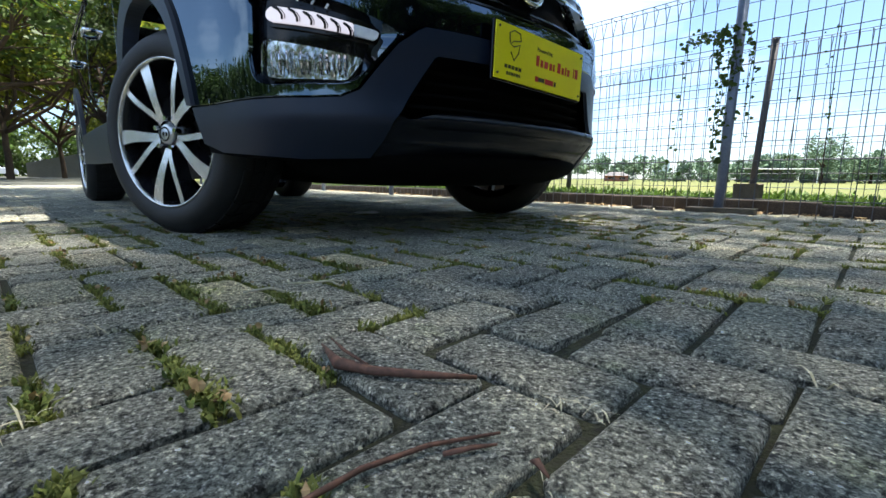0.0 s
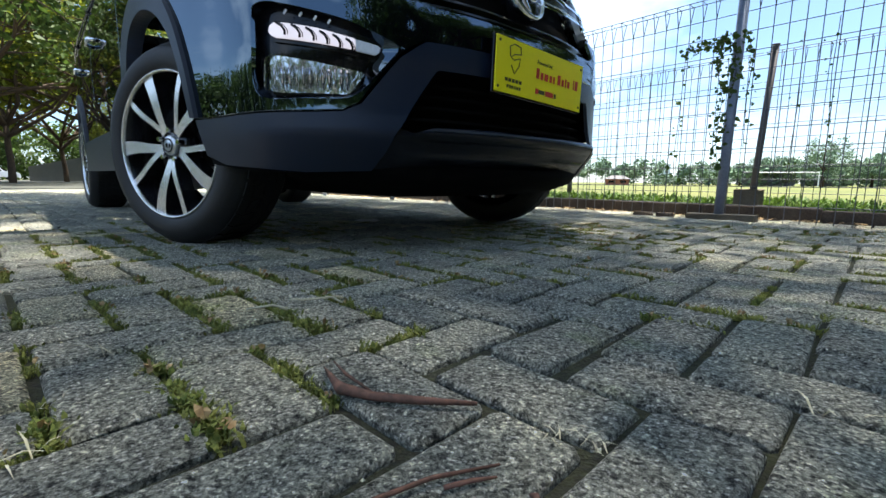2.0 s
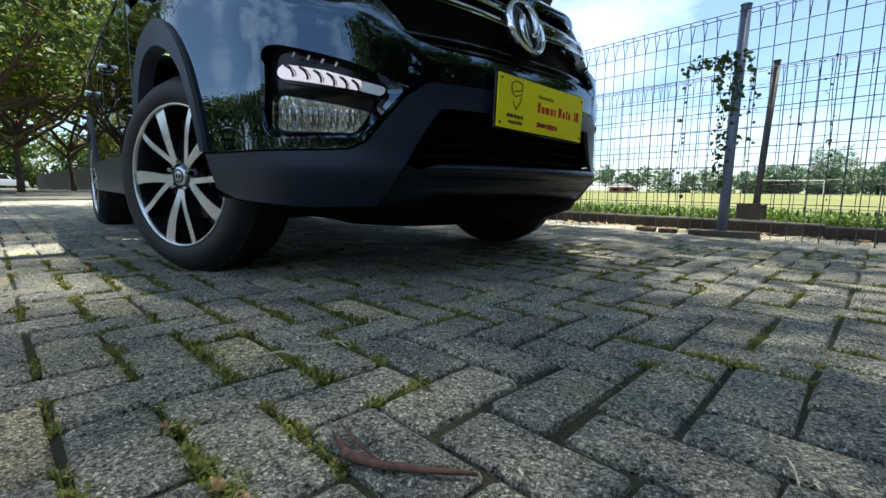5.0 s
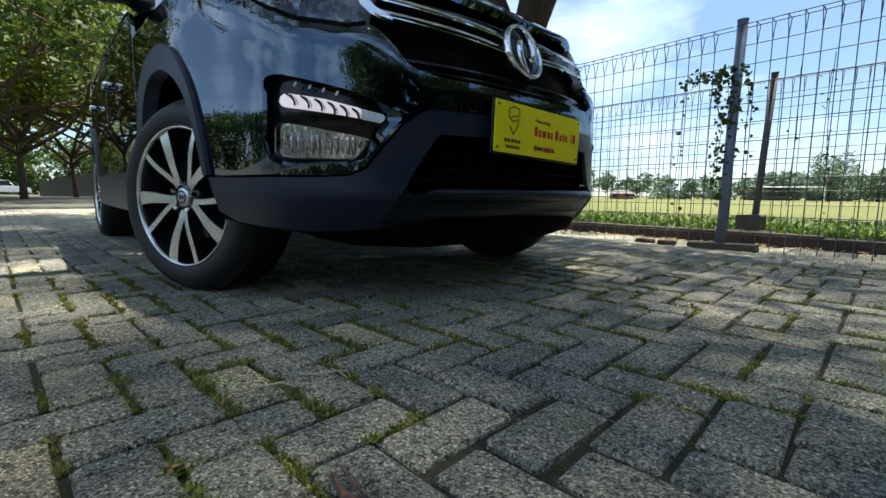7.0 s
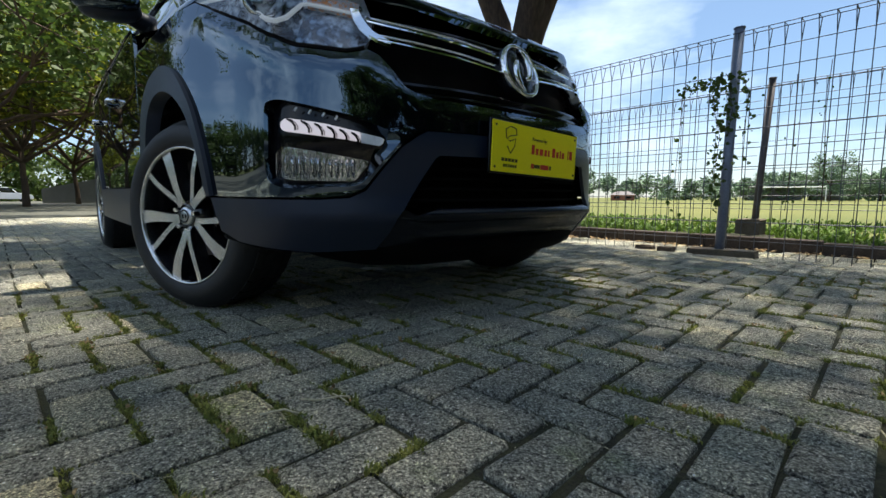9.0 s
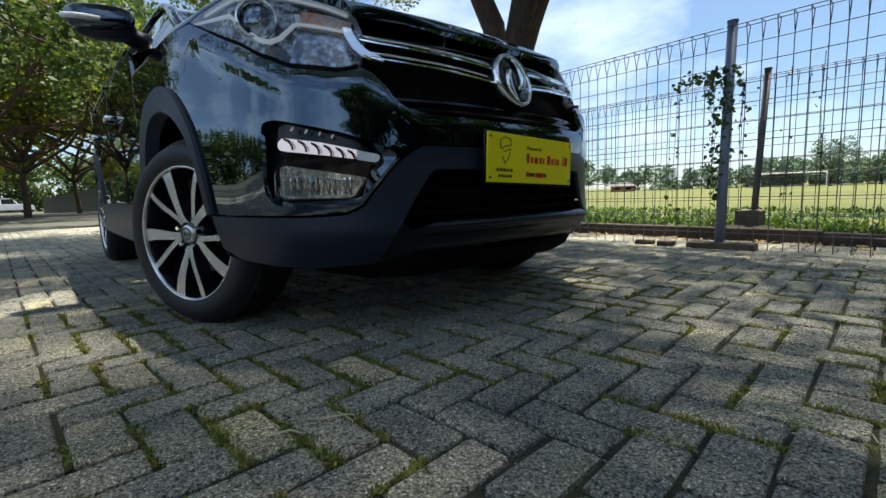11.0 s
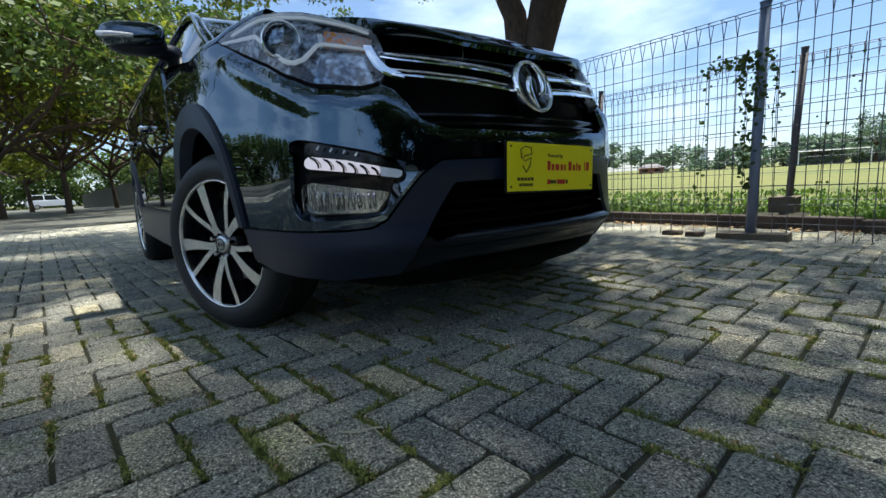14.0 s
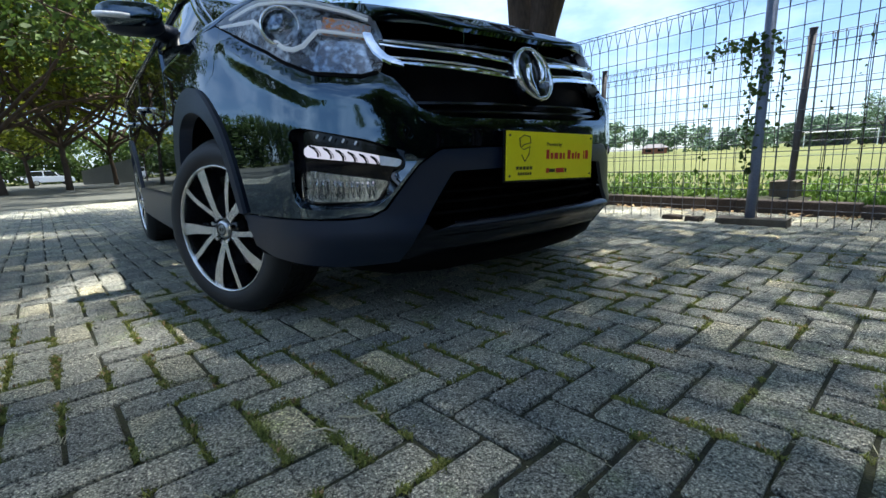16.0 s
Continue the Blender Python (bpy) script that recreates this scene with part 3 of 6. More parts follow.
def deck(x, y, off=0.0):
    e = 0.006
    p = Vector((x, y, deck_z(x, y)))
    n = Vector((-(deck_z(x + e, y) - deck_z(x - e, y)) / (2 * e), -(deck_z(x, y + e) - deck_z(x, y - e)) / (2 * e), 1)).normalized()
    return (p + n * off, n)


def arch(cy, r, lo, hi, n=14, cz=WHEEL_Z):
    """Points of a wheel arch in the flank's (a, z), from the front foot to the rear."""
    return [(ay(cy - r * math.cos(radians(t))), cz + r * math.sin(radians(t)) * 1.0) for t in [lo + (hi - lo) * k / n for k in range(n + 1)]]


# ---------------------------------------------------------------- the car: its parts
car = new("suv_car")
car.matrix_world = CAR_POSE
tagged(car, "glossy black mid-size SUV parked on the brick paving", "car", kind="thing")
REAR_Y = WHEEL_Y + BASE
R_IN, R_OUT = 0.425, 0.52
ARCH_OUT = [(.655, .415), (.668, .51), (.70, .62), (.74, .71), (.80, .79), (.88, .85), (.98, .88), (1.10, .875), (1.21, .84), (1.30, .77), (1.36, .68), (1.40, .56), (1.41, .43)]
ARCH_IN = [(.683, .415), (.703, .52), (.735, .61), (.78, .69), (.86, .755), (.96, .787), (1.07, .785), (1.16, .75), (1.23, .68), (1.27, .58), (1.285, .43)]


def rounded(points, n=4):
    """More points along a run of (y, z), as the flank's (a, z)."""
    pts = [Vector(points[0])] + [Vector(q) for q in points] + [Vector(points[-1])]
    out = []
    for k in range(1, len(pts) - 2):
        p0, p1, p2, p3 = pts[k - 1:k + 3]
        for q in range(n):
            t = q / n
            out.append(0.5 * ((2 * p1) + (p2 - p0) * t + (2 * p0 - 5 * p1 + 4 * p2 - p3) * t * t + (3 * p1 - p0 - 3 * p2 + p3) * t**3))
    out.append(pts[-2])
    return [(ay(v.x), v.y) for v in out]


def shaped(profile):
    """The skin with an extra relief that depends on the height: (z, metres out)."""
    def place(a, z, off=0.0):
        e = 0.003
        p, n = skin(a, z, off + lerp_table(profile, z))
        pa = skin(a + e, z, off + lerp_table(profile, z))[0] - skin(a - e, z, off + lerp_table(profile, z))[0]
        pz = skin(a, z + e, off + lerp_table(profile, z + e))[0] - skin(a, z - e, off + lerp_table(profile, z - e))[0]
        return p, pa.cross(pz).normalized()
    return place


def eased(loop, cut=.008, n=2):
    """A closed outline with its corners rounded off."""
    for _ in range(n):
        out = []
        for k, p in enumerate(loop):
            p, a, b = Vector(p), Vector(loop[k - 1]), Vector(loop[(k + 1) % len(loop)])
            for q in (a, b):
                d = (q - p).length
                out.append(tuple(p + (q - p) * min(.3, cut / max(d, 1e-6))))
        loop = out
        cut *= .4
    return loop


def fine(loop, step=.012):
    """A closed outline with points added along its long edges."""
    out = []
    for k, p in enumerate(loop):
        p, q = Vector(p), Vector(loop[(k + 1) % len(loop)])
        n = max(1, int((q - p).length / step))
        out += [tuple(p.lerp(q, t / n)) for t in range(n)]
    return out


for s in (-1, 1):
    side = (lambda pts: [(-u, v) for u, v in pts]) if s < 0 else (lambda pts: pts)
    fog_hole = [(ax(.792), .50), (ax(.788), .662), (ax(.782), .674), (ax(.765), .676), (ax(.624), .632), (ax(.54), .598), (ax(.492), .575), (ax(.515), .545), (ax(.578), .468), (ax(.60), .447), (ax(.625), .437), (ax(.765), .434), (ax(.788), .448)]
    fog_hole = fine(eased(fog_hole, .014))
    flare_out, flare_in = rounded(ARCH_OUT), rounded(ARCH_IN)
    bumper_side = [(0.0005, .603), (ax(.425), .602), (ax(.452), .59), (ax(.497), .556), (ax(.566), .470), (ax(.595), .432), (ax(.635), .412), (ax(.70), .408), (ax(.785), .409), (ay(.43), .410), (ay(.55), .411), *flare_out[:21],
                   (ay(.76), .90), (ay(.695), 1.042), (ay(.62), 1.011), (ay(.53), .973), (ay(.37), .906), (ay(.302), .865), (ax(.721), .823), (ax(.61), .809), (ax(.56), .824), (ax(.528), .806), (ax(.502), .766), (ax(.479), .72), (ax(.45), .703), (ax(.383), .689), (ax(.18), .683), (0.0005, .682)]
    panel("front_bumper", side(bumper_side), PAINT, car, holes=[side(fog_hole)], step=0.018, label="glossy black painted bumper half")
    # recess that holds the daytime light and the fog lamp
    inner = [(a + max(0.0, ax(.60) - a) * .55, z + max(0.0, .50 - z) * .20 - max(0.0, z - .63) * .1) for a, z in fog_hole]
    pod = panel("lamp_bezel", side(inner), GLOSS, car, off=-0.035, depth=0.01, label="gloss black lamp recess")
    bm = bmesh.new()
    loop = side(fog_hole)
    ring0 = [bm.verts.new(skin(a, z, -0.002)[0]) for a, z in loop]
    ring1 = [bm.verts.new(skin(a, z, -0.036)[0]) for a, z in side(inner)]
    for k in range(len(loop)):
        bm.faces.new((ring0[k], ring0[(k + 1) % len(loop)], ring1[(k + 1) % len(loop)], ring1[k]))
    part("recess_wall", bm, PAINT, pod, "glossy black sloping ledge", smooth=True)
    led_split = ax(.601)
    strip = panel("daytime_light", side(eased([(ax(.764), .591), (ax(.769), .602), (ax(.767), .617), (ax(.758), .626), (ax(.68), .609), (led_split, .587), (led_split, .560), (ax(.68), .574)], .003, 1)), LED, car, off=-0.010, depth=0.02, step=0.02, label="lit white LED strip")
    panel("indicator_end", side([(led_split - .001, .586), (ax(.55), .574), (ax(.543), .568), (ax(.546), .556), (ax(.555), .550), (led_split - .001, .558)]), WHITE_LENS, strip, off=-0.010, depth=0.02, step=0.012)
    panel("light_surround", side([(ax(.768), .582), (ax(.769), .636), (ax(.757), .646), (ax(.62), .612), (ax(.54), .588), (ax(.53), .566), (ax(.545), .541), (ax(.62), .552)]), GLOSS, strip, off=-0.024, depth=0.011)
    for k in range(6):
        x = .745 - k * .0265
        z1 = .628 - (.755 - x) * .285
        bm = bmesh.new()
        add_tube(bm, [skin(s * ax(x + .010), z1 - .002, -.006)[0], skin(s * ax(x), z1 - .012, -.004)[0], skin(s * ax(x - .005), z1 - .024, -.004)[0], skin(s * ax(x - .004), z1 - .034, -.006)[0]], .0032, 5)
        add_tube(bm, [skin(s * ax(x + .004), z1 - .003, -.006)[0], skin(s * ax(x - .005), z1 - .013, -.004)[0], skin(s * ax(x - .010), z1 - .024, -.004)[0], skin(s * ax(x - .009), z1 - .033, -.006)[0]], .0012, 5)
        part("led_divider", bm, GLOSS, strip, smooth=True)
    # white colour stands in for the glint on these small chrome tabs
    for k in range(4):
        x = .742 - k * .028
        z1 = .648 - (.755 - x) * .285
        bm = bmesh.new()
        add_tube(bm, [skin(s * ax(x), z1, -.012)[0], skin(s * ax(x - .006), z1 + .010, -.010)[0]], .003, 5)
        part("light_tab", bm, WHITE_LENS, strip)
    fog = [(ax(.781), .462), (ax(.778), .540), (ax(.770), .549), (ax(.582), .508), (ax(.578), .502), (ax(.611), .458), (ax(.62), .452), (ax(.760), .454)]
    fog = eased(fog, .006)
    lamp = panel("fog_lamp", side(fog), FOG_BACK, car, off=-0.033, depth=0.01, step=0.02, label="clear fog lamp with ribbed reflector")
    for k in range(12):
        x = .767 - k * .0134
        bm = bmesh.new()
        path = [skin(ax(x) * s, z, -0.026 + 0.006 * math.sin((z - .46) * 40))[0] for z in (.462, .478, .494, .51, .524 - k * .0019)]
        add_tube(bm, path, [.002, .0045, .005, .0045, .002] if k % 3 else [.001, .002, .003, .002, .001], 6)
        part("reflector_rib", bm, CHROME, lamp, smooth=True)
    panel("fog_cover", side(fog), GLASS, lamp, off=-0.012, depth=0.004, step=0.03)
    # black lower bumper with its slanted brace, round the lower intake
    brace = [(0.0005, .597), (ax(.422), .596), (ax(.446), .584), (ax(.492), .550), (ax(.561), .464), (ax(.59), .426), (ax(.633), .405), (ax(.70), .401), (ax(.785), .402), (ay(.43), .403), (ay(.55), .404), (ay(.668), .408),
             (ay(.655), .36), (ay(.62), .30), (ay(.5), .27), (ax(.80), .262), (ax(.70), .25), (ax(.545), .255), (ax(.527), .30), (ax(.520), .345), (ax(.491), .38), (ax(.438), .46), (ax(.395), .522), (ax(.383), .530), (0.0005, .532)]
    panel("bumper_cladding", side(brace), PLASTIC, car, label="matt black textured bumper cladding", off=0.004)
    lip_shape = [(.255, -.002), (.270, 0.0), (.295, .012), (.303, .016), (.312, .004), (.335, .004), (.348, .026), (.356, .034), (.366, .026), (.378, .0)]

    def lip(a, z, off=0.0):
        x = float(np.interp(abs(a), ARC_A, PLAN_X))
        k = min(1, max(0, (.53 - x) / .12))
        return shaped([(q, d * k) for q, d in lip_shape])(a, z, off)

    skid = [(0.0005, .374), (ax(.398), .376), (ax(.412), .366), (ax(.512), .346), (ax(.530), .30), (ax(.545), .258), (0.0005, .262)]
    panel("skid_strip", side(skid), LIP, car, depth=0.05, step=0.012, place=lip, label="matt black lower lip")
    low = [(0.0005, .262), (ax(.54), .256), (ax(.70), .25), (ax(.80), .262), (ay(.5), .27), (ay(.62), .30), (ay(.60), .272), (ax(.80), .250), (ax(.6), .240), (0.0005, .235)]
    panel("air_dam", side(low), DARK, car, off=-0.004, depth=0.05, step=0.04)
    # headlamp
    lamp_out = [(ay(.74), 1.066), (ay(.66), 1.082), (ay(.52), 1.090), (ay(.40), 1.089), (ay(.30), 1.078), (ax(.715), 1.066), (ax(.665), 1.048), (ax(.619), 1.031), (ax(.551), 1.002), (ax(.538), .985), (ax(.531), .938), (ax(.530), .90), (ax(.545), .852), (ax(.560), .832),
                (ax(.61), .818), (ax(.721), .832), (ay(.302), .874), (ay(.37), .915), (ay(.53), .982), (ay(.66), 1.036)]
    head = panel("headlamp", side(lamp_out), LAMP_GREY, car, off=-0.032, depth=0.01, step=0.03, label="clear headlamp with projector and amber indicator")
    bm = bmesh.new()
    loop = side(fine(lamp_out))
    ring0 = [bm.verts.new(skin(a, z, -0.004)[0]) for a, z in loop]
    ring1 = [bm.verts.new(skin(a, z, -0.033)[0]) for a, z in loop]
    for k in range(len(loop)):
        bm.faces.new((ring0[k], ring0[(k + 1) % len(loop)], ring1[(k + 1) % len(loop)], ring1[k]))
    part("lamp_bowl", bm, REFLECTOR, head)
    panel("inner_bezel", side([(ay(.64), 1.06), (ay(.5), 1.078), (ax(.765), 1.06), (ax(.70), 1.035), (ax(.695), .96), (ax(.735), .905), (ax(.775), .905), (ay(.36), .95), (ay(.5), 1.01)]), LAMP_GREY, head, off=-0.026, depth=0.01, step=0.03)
    pc, pn = skin(ax(.776) * s, .982, -0.013)
    turn = Matrix.Translation(pc) @ Vector((0.45 * s, -1, 0.02)).to_track_quat("-Y", "Z").to_matrix().to_4x4()
    bm = bmesh.new()
    add_lathe(bm, [(.049, -.008), (.051, -.018), (.055, -.019), (.059, -.008), (.060, .02)], 40, turn)
    part("projector_ring", bm, CHROME, head, smooth=True)
    bm = bmesh.new()
    add_lathe(bm, [(.0005, -.012), (.018, -.011), (.034, -.007), (.045, -.001), (.051, .008)], 36, turn)
    part("projector_lens", bm, PROJECTOR, head, "projector lens with painted bluish reflections", smooth=True)
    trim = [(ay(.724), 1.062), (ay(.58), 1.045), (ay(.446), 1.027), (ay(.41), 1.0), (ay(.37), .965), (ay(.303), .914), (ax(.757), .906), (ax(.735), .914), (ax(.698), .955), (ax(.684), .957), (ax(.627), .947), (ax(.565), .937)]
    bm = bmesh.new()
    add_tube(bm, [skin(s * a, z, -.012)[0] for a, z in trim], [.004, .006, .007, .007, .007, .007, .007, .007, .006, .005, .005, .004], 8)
    part("trim_strip", bm, TRIM, head, "bluish white headlamp trim with an added glow", smooth=True)
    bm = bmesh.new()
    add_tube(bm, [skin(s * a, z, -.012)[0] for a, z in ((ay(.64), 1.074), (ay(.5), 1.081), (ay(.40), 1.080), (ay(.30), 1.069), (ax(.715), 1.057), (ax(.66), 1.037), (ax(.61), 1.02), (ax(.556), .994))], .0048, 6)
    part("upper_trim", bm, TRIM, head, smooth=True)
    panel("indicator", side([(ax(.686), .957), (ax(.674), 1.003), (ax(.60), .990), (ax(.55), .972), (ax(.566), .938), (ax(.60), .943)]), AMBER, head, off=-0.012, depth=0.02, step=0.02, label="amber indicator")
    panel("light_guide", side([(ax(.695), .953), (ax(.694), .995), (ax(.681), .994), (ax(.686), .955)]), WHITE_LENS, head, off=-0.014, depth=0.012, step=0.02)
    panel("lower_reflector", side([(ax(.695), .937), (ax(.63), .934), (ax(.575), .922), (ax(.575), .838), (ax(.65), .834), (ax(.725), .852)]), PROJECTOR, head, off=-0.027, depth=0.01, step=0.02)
    panel("headlamp_cover", side(lamp_out), GLASS, head, off=-0.001, depth=0.004, step=0.03)
    # dark strip that paints in the shadowed gap below the lamp
    low_edge = [(ay(.72), 1.055), (ay(.66), 1.035), (ay(.53), .980), (ay(.37), .914), (ay(.302), .873), (ax(.721), .831), (ax(.61), .817), (ax(.563), .830)]
    drop = [.002, .006, .009, .011, .012, .012, .012, .010]
    panel("lamp_gap_shade", side(low_edge + [(a, z - d) for (a, z), d in zip(low_edge[::-1], drop[::-1])]), DARK, head, off=.0025, depth=0.01, step=0.03)
    # front wing, sill, doors
    wing = [*flare_out[20:], (ay(1.46), .46), (ay(1.45), .80), (ay(1.49), 1.02), (ay(1.2), 1.03), (ay(1.0), 1.045), (ay(.915), 1.060), (ay(.74), 1.060), (ay(.70), 1.046), (ay(.765), .90)]
    panel("front_wing", side(wing), PAINT, car, label="glossy black front wing")
    bm = bmesh.new()
    rows = []
    for k in range(26):
        y = .36 + (1.50 - .36) * k / 25
        z0 = lerp_table([(.36, 1.086), (.52, 1.091), (.66, 1.083), (.74, 1.067), (.905, 1.060), (1.0, 1.045), (1.2, 1.03), (1.50, 1.02)], y)
        p0 = skin(s * ay(y), z0, 0)[0]
        xe = lerp_table([(.36, .625), (.5, .676), (.66, .713), (.85, .742), (1.1, .765)], y)
        p3 = Vector((s * xe, p0.y, deck_z(xe, p0.y) + .001))
        p1, p2 = p0 + Vector((-s * .006, 0, .05)), p3 + Vector((s * .06, 0, -.004))
        rows.append([bm.verts.new((1 - t)**3 * p0 + 3 * t * (1 - t)**2 * p1 + 3 * t * t * (1 - t) * p2 + t**3 * p3) for t in [q / 9 for q in range(10)]])
    for r0, r1 in zip(rows, rows[1:]):
        for q in range(9):
            f = (r0[q], r1[q], r1[q + 1], r0[q + 1])
            bm.faces.new(f if s < 0 else f[::-1])
    part("wing_crown", bm, PAINT, car, smooth=True)
    panel("arch_flare", side(flare_out + flare_in[::-1]), PLASTIC, car, off=0.014, depth=0.05, step=0.04, label="matt black wheel arch trim")
    flare_i, flare_o = arch(REAR_Y, R_IN, 10, 168, 30), arch(REAR_Y, R_OUT - .004, 8, 170, 30)
    panel("arch_flare", side(flare_o + flare_i[::-1]), PLASTIC, car, off=0.012, depth=0.06, step=0.05, label="matt black wheel arch trim")
    sill = [(ay(1.29), .26), (ay(1.42), .45), (ay(3.2), .47), (ay(3.23), .28)]
    panel("sill", side(sill), PLASTIC, car, off=0.012, depth=0.08, step=0.2, label="matt black sill trim")
    front_door = [(ay(1.468), .46), (ay(2.44), .47), (ay(2.44), 1.155), (ay(1.56), 1.145), (ay(1.498), 1.02), (ay(1.458), .80)]
    rear_door = [(ay(2.448), .47), (ay(3.10), .47), *arch(REAR_Y, R_OUT + .004, 24, 52, 6), (ay(3.40), 1.165), (ay(2.448), 1.155)]
    for dl, pl, hy in (("front", front_door, 2.3), ("rear", rear_door, 3.2)):
        door = panel("car_door", side(pl), PAINT, car, step=0.08, label="glossy black door panel")
        bm = bmesh.new()
        add_tube(bm, [skin(s * ay(hy - .2), .93, .004)[0], skin(s * ay(hy - .17), .935, .035)[0], skin(s * ay(hy - .04), .937, .036)[0], skin(s * ay(hy), .935, .004)[0]], .011, 8)
        part("door_handle", bm, CHROME, door, "chrome pull handle", smooth=True)
    quarter = [*arch(REAR_Y, R_OUT + .004, 52, 168, 18), (ay(4.25), .40), (ay(4.50), .45), (ay(4.5), .82), (ay(4.4), 1.17), (ay(3.41), 1.165)]
    panel("rear_quarter", side(quarter), PAINT, car, step=0.08, label="glossy black rear wing")
    rear_half = [(ay(4.24), .25), (ay(4.25), .395), (ay(4.5), .445), (ay(4.5), .62), (ARC_A[-1] - .0005, .62), (ARC_A[-1] - .0005, .25)]
    panel("rear_bumper", side([(float(u), v) for u, v in rear_half]), PLASTIC, car, step=0.08)
    tail = [(ay(4.505), .82), (ay(4.50), 1.1), (ay(4.60), 1.1), (ay(4.62), .84)]
    panel("tail_lamp", side(tail), RED_LENS, car, off=0.006, step=0.05, label="red tail lamp")
    gate = [(ay(4.505), .628), (ay(4.505), .815), (ay(4.62), .835), (ay(4.61), 1.1), (float(ARC_A[-1]) - .0005, 1.1), (float(ARC_A[-1]) - .0005, .628)]
    panel("tailgate_half", side(gate), PAINT, car, step=0.08)

# hood
hood_edge = [(0, .168), (.18, .173), (.34, .188), (.45, .21), (.53, .245), (.57, .28), (.63, .37), (.68, .50), (.713, .66), (.742, .85), (.762, 1.1), (.77, 1.45)]
hood_loop = [(-x, y) for x, y in hood_edge[:0:-1]] + hood_edge
panel("hood", hood_loop, PAINT, car, step=0.025, depth=0.03, place=deck, label="glossy black hood")
# edge band between hood and grille
bm = bmesh.new()
prev = None
for k in range(41):
    x = -.545 + 1.09 * k / 40
    y = smooth_table([(p[0], p[1]) for p in hood_edge], abs(x))
    p0 = Vector((x, y - .002, deck_z(x, y)))
    p1 = skin(ax(x), .985 if abs(x) < .5 else .985, -0.004)[0]
    pm = (p0 + p1) / 2 + Vector((0, -.006, .002))
    cur = [bm.verts.new(p) for p in (p0, pm, p1)]
    if prev:
        for q in range(2):
            bm.faces.new((prev[q], prev[q + 1], cur[q + 1], cur[q]))
    prev = cur
part("hood_lip", bm, PAINT, car, smooth=True)

# grille
grille_half = [(0, .684), (ax(.18), .685), (ax(.383), .691), (ax(.45), .705), (ax(.477), .722), (ax(.50), .768), (ax(.526), .808), (ax(.556), .836), (ax(.54), .87), (ax(.523), .925), (ax(.528), .965), (ax(.50), .992), (ax(.37), .986), (0, .972)]
grille_loop = [(-u, v) for u, v in reversed(grille_half) if u > 0] + grille_half
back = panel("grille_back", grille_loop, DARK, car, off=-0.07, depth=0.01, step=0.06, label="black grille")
for z0, h in ((.712, .008), (.742, .008), (.935, .008)):
    w = smooth_table([(.66, .3), (.70, .42), (.742, .47), (.80, .50), (.95, .51)], z0)
    panel("grille_bar", [(-ax(w), z0), (ax(w), z0), (ax(w), z0 + h), (-ax(w), z0 + h)], GLOSS, back, off=-0.026, depth=0.03, step=0.04)
for s in (-1, 1):
    for ztop, zbot in (([(.05, .892), (.309, .908), (.485, .918), (.545, .924)], [(.05, .869), (.315, .886), (.50, .898), (.545, .905)]),
                       ([(.06, .843), (.326, .862), (.524, .872)], [(.08, .817), (.332, .836), (.512, .850)])):
        xs = [.07 + (zt_ - .07) * k / 10 for k in range(11) for zt_ in [ztop[-1][0]]]
        top = [(s * ax(x), lerp_table(ztop, x)) for x in xs]
        bot = [(s * ax(x), lerp_table(zbot, x)) for x in xs]
        def slanted(a, z, off=0.0, zt_=ztop, zb_=zbot):
            def q(a, z):
                x = float(np.interp(abs(a), ARC_A, PLAN_X))
                k = (lerp_table(zt_, x) - z) / max(.004, lerp_table(zt_, x) - lerp_table(zb_, x))
                return skin(a, z, off + .013 * k)[0]
            e = .003
            return q(a, z), (q(a + e, z) - q(a - e, z)).cross(q(a, z + e) - q(a, z - e)).normalized()
        bar = panel("chrome_strip", top + bot[::-1], CHROME, back, off=-0.004, depth=0.004, step=0.03, place=slanted, label="bright chrome grille strip")
        bm = bmesh.new()
        add_tube(bm, [skin(a, z, -.003)[0] for a, z in top], .0026, 5)
        part("strip_edge", bm, CHROME, bar, smooth=True)
    outer = [(.582, .940), (.577, .912), (.566, .884), (.546, .861), (.522, .848), (.49, .840)]
    inside = [(.49, .853), (.512, .862), (.531, .874), (.545, .892), (.556, .916), (.561, .938)]
    panel("chrome_loop", [(s * ax(x), z) for x, z in outer + inside], CHROME, back, off=.006, depth=.012, step=.012, label="bright chrome hook joining the strips")
# emblem: plain ring and two plain arcs
ec, en = skin(.010, .838, .012)
eturn = Matrix.Translation(ec) @ Vector((0.05, -1, .30)).to_track_quat("-Y", "Z").to_matrix().to_4x4()
bm = bmesh.new()
add_lathe(bm, [(.0005, .0), (.086, .0), (.094, .006), (.097, .02), (.097, .045)], 48, eturn)
emblem = part("emblem", bm, GLOSS, car, "round chrome emblem with two plain arcs", smooth=True)
bm = bmesh.new()
add_lathe(bm, [(.083, .0), (.085, -.008), (.091, -.010), (.097, -.005), (.098, .01)], 56, eturn)
part("emblem_ring", bm, CHROME, emblem, smooth=True)
for q in (0, 180):
    bm = bmesh.new()
    path, rad = [], []
    for k in range(13):
        t = radians(-70 + 150 * k / 12 + q)
        r = .030 + .046 * (k / 12)
        path.append(eturn @ Vector((r * math.cos(t) * .8, -.006, r * math.sin(t) * 1.05)))
        rad.append(.003 + .011 * math.sin(math.pi * min(1, (k + .5) / 13)))
    add_tube(bm, path, rad, 8)
    part("emblem_arc", bm, CHROME, emblem, smooth=True)

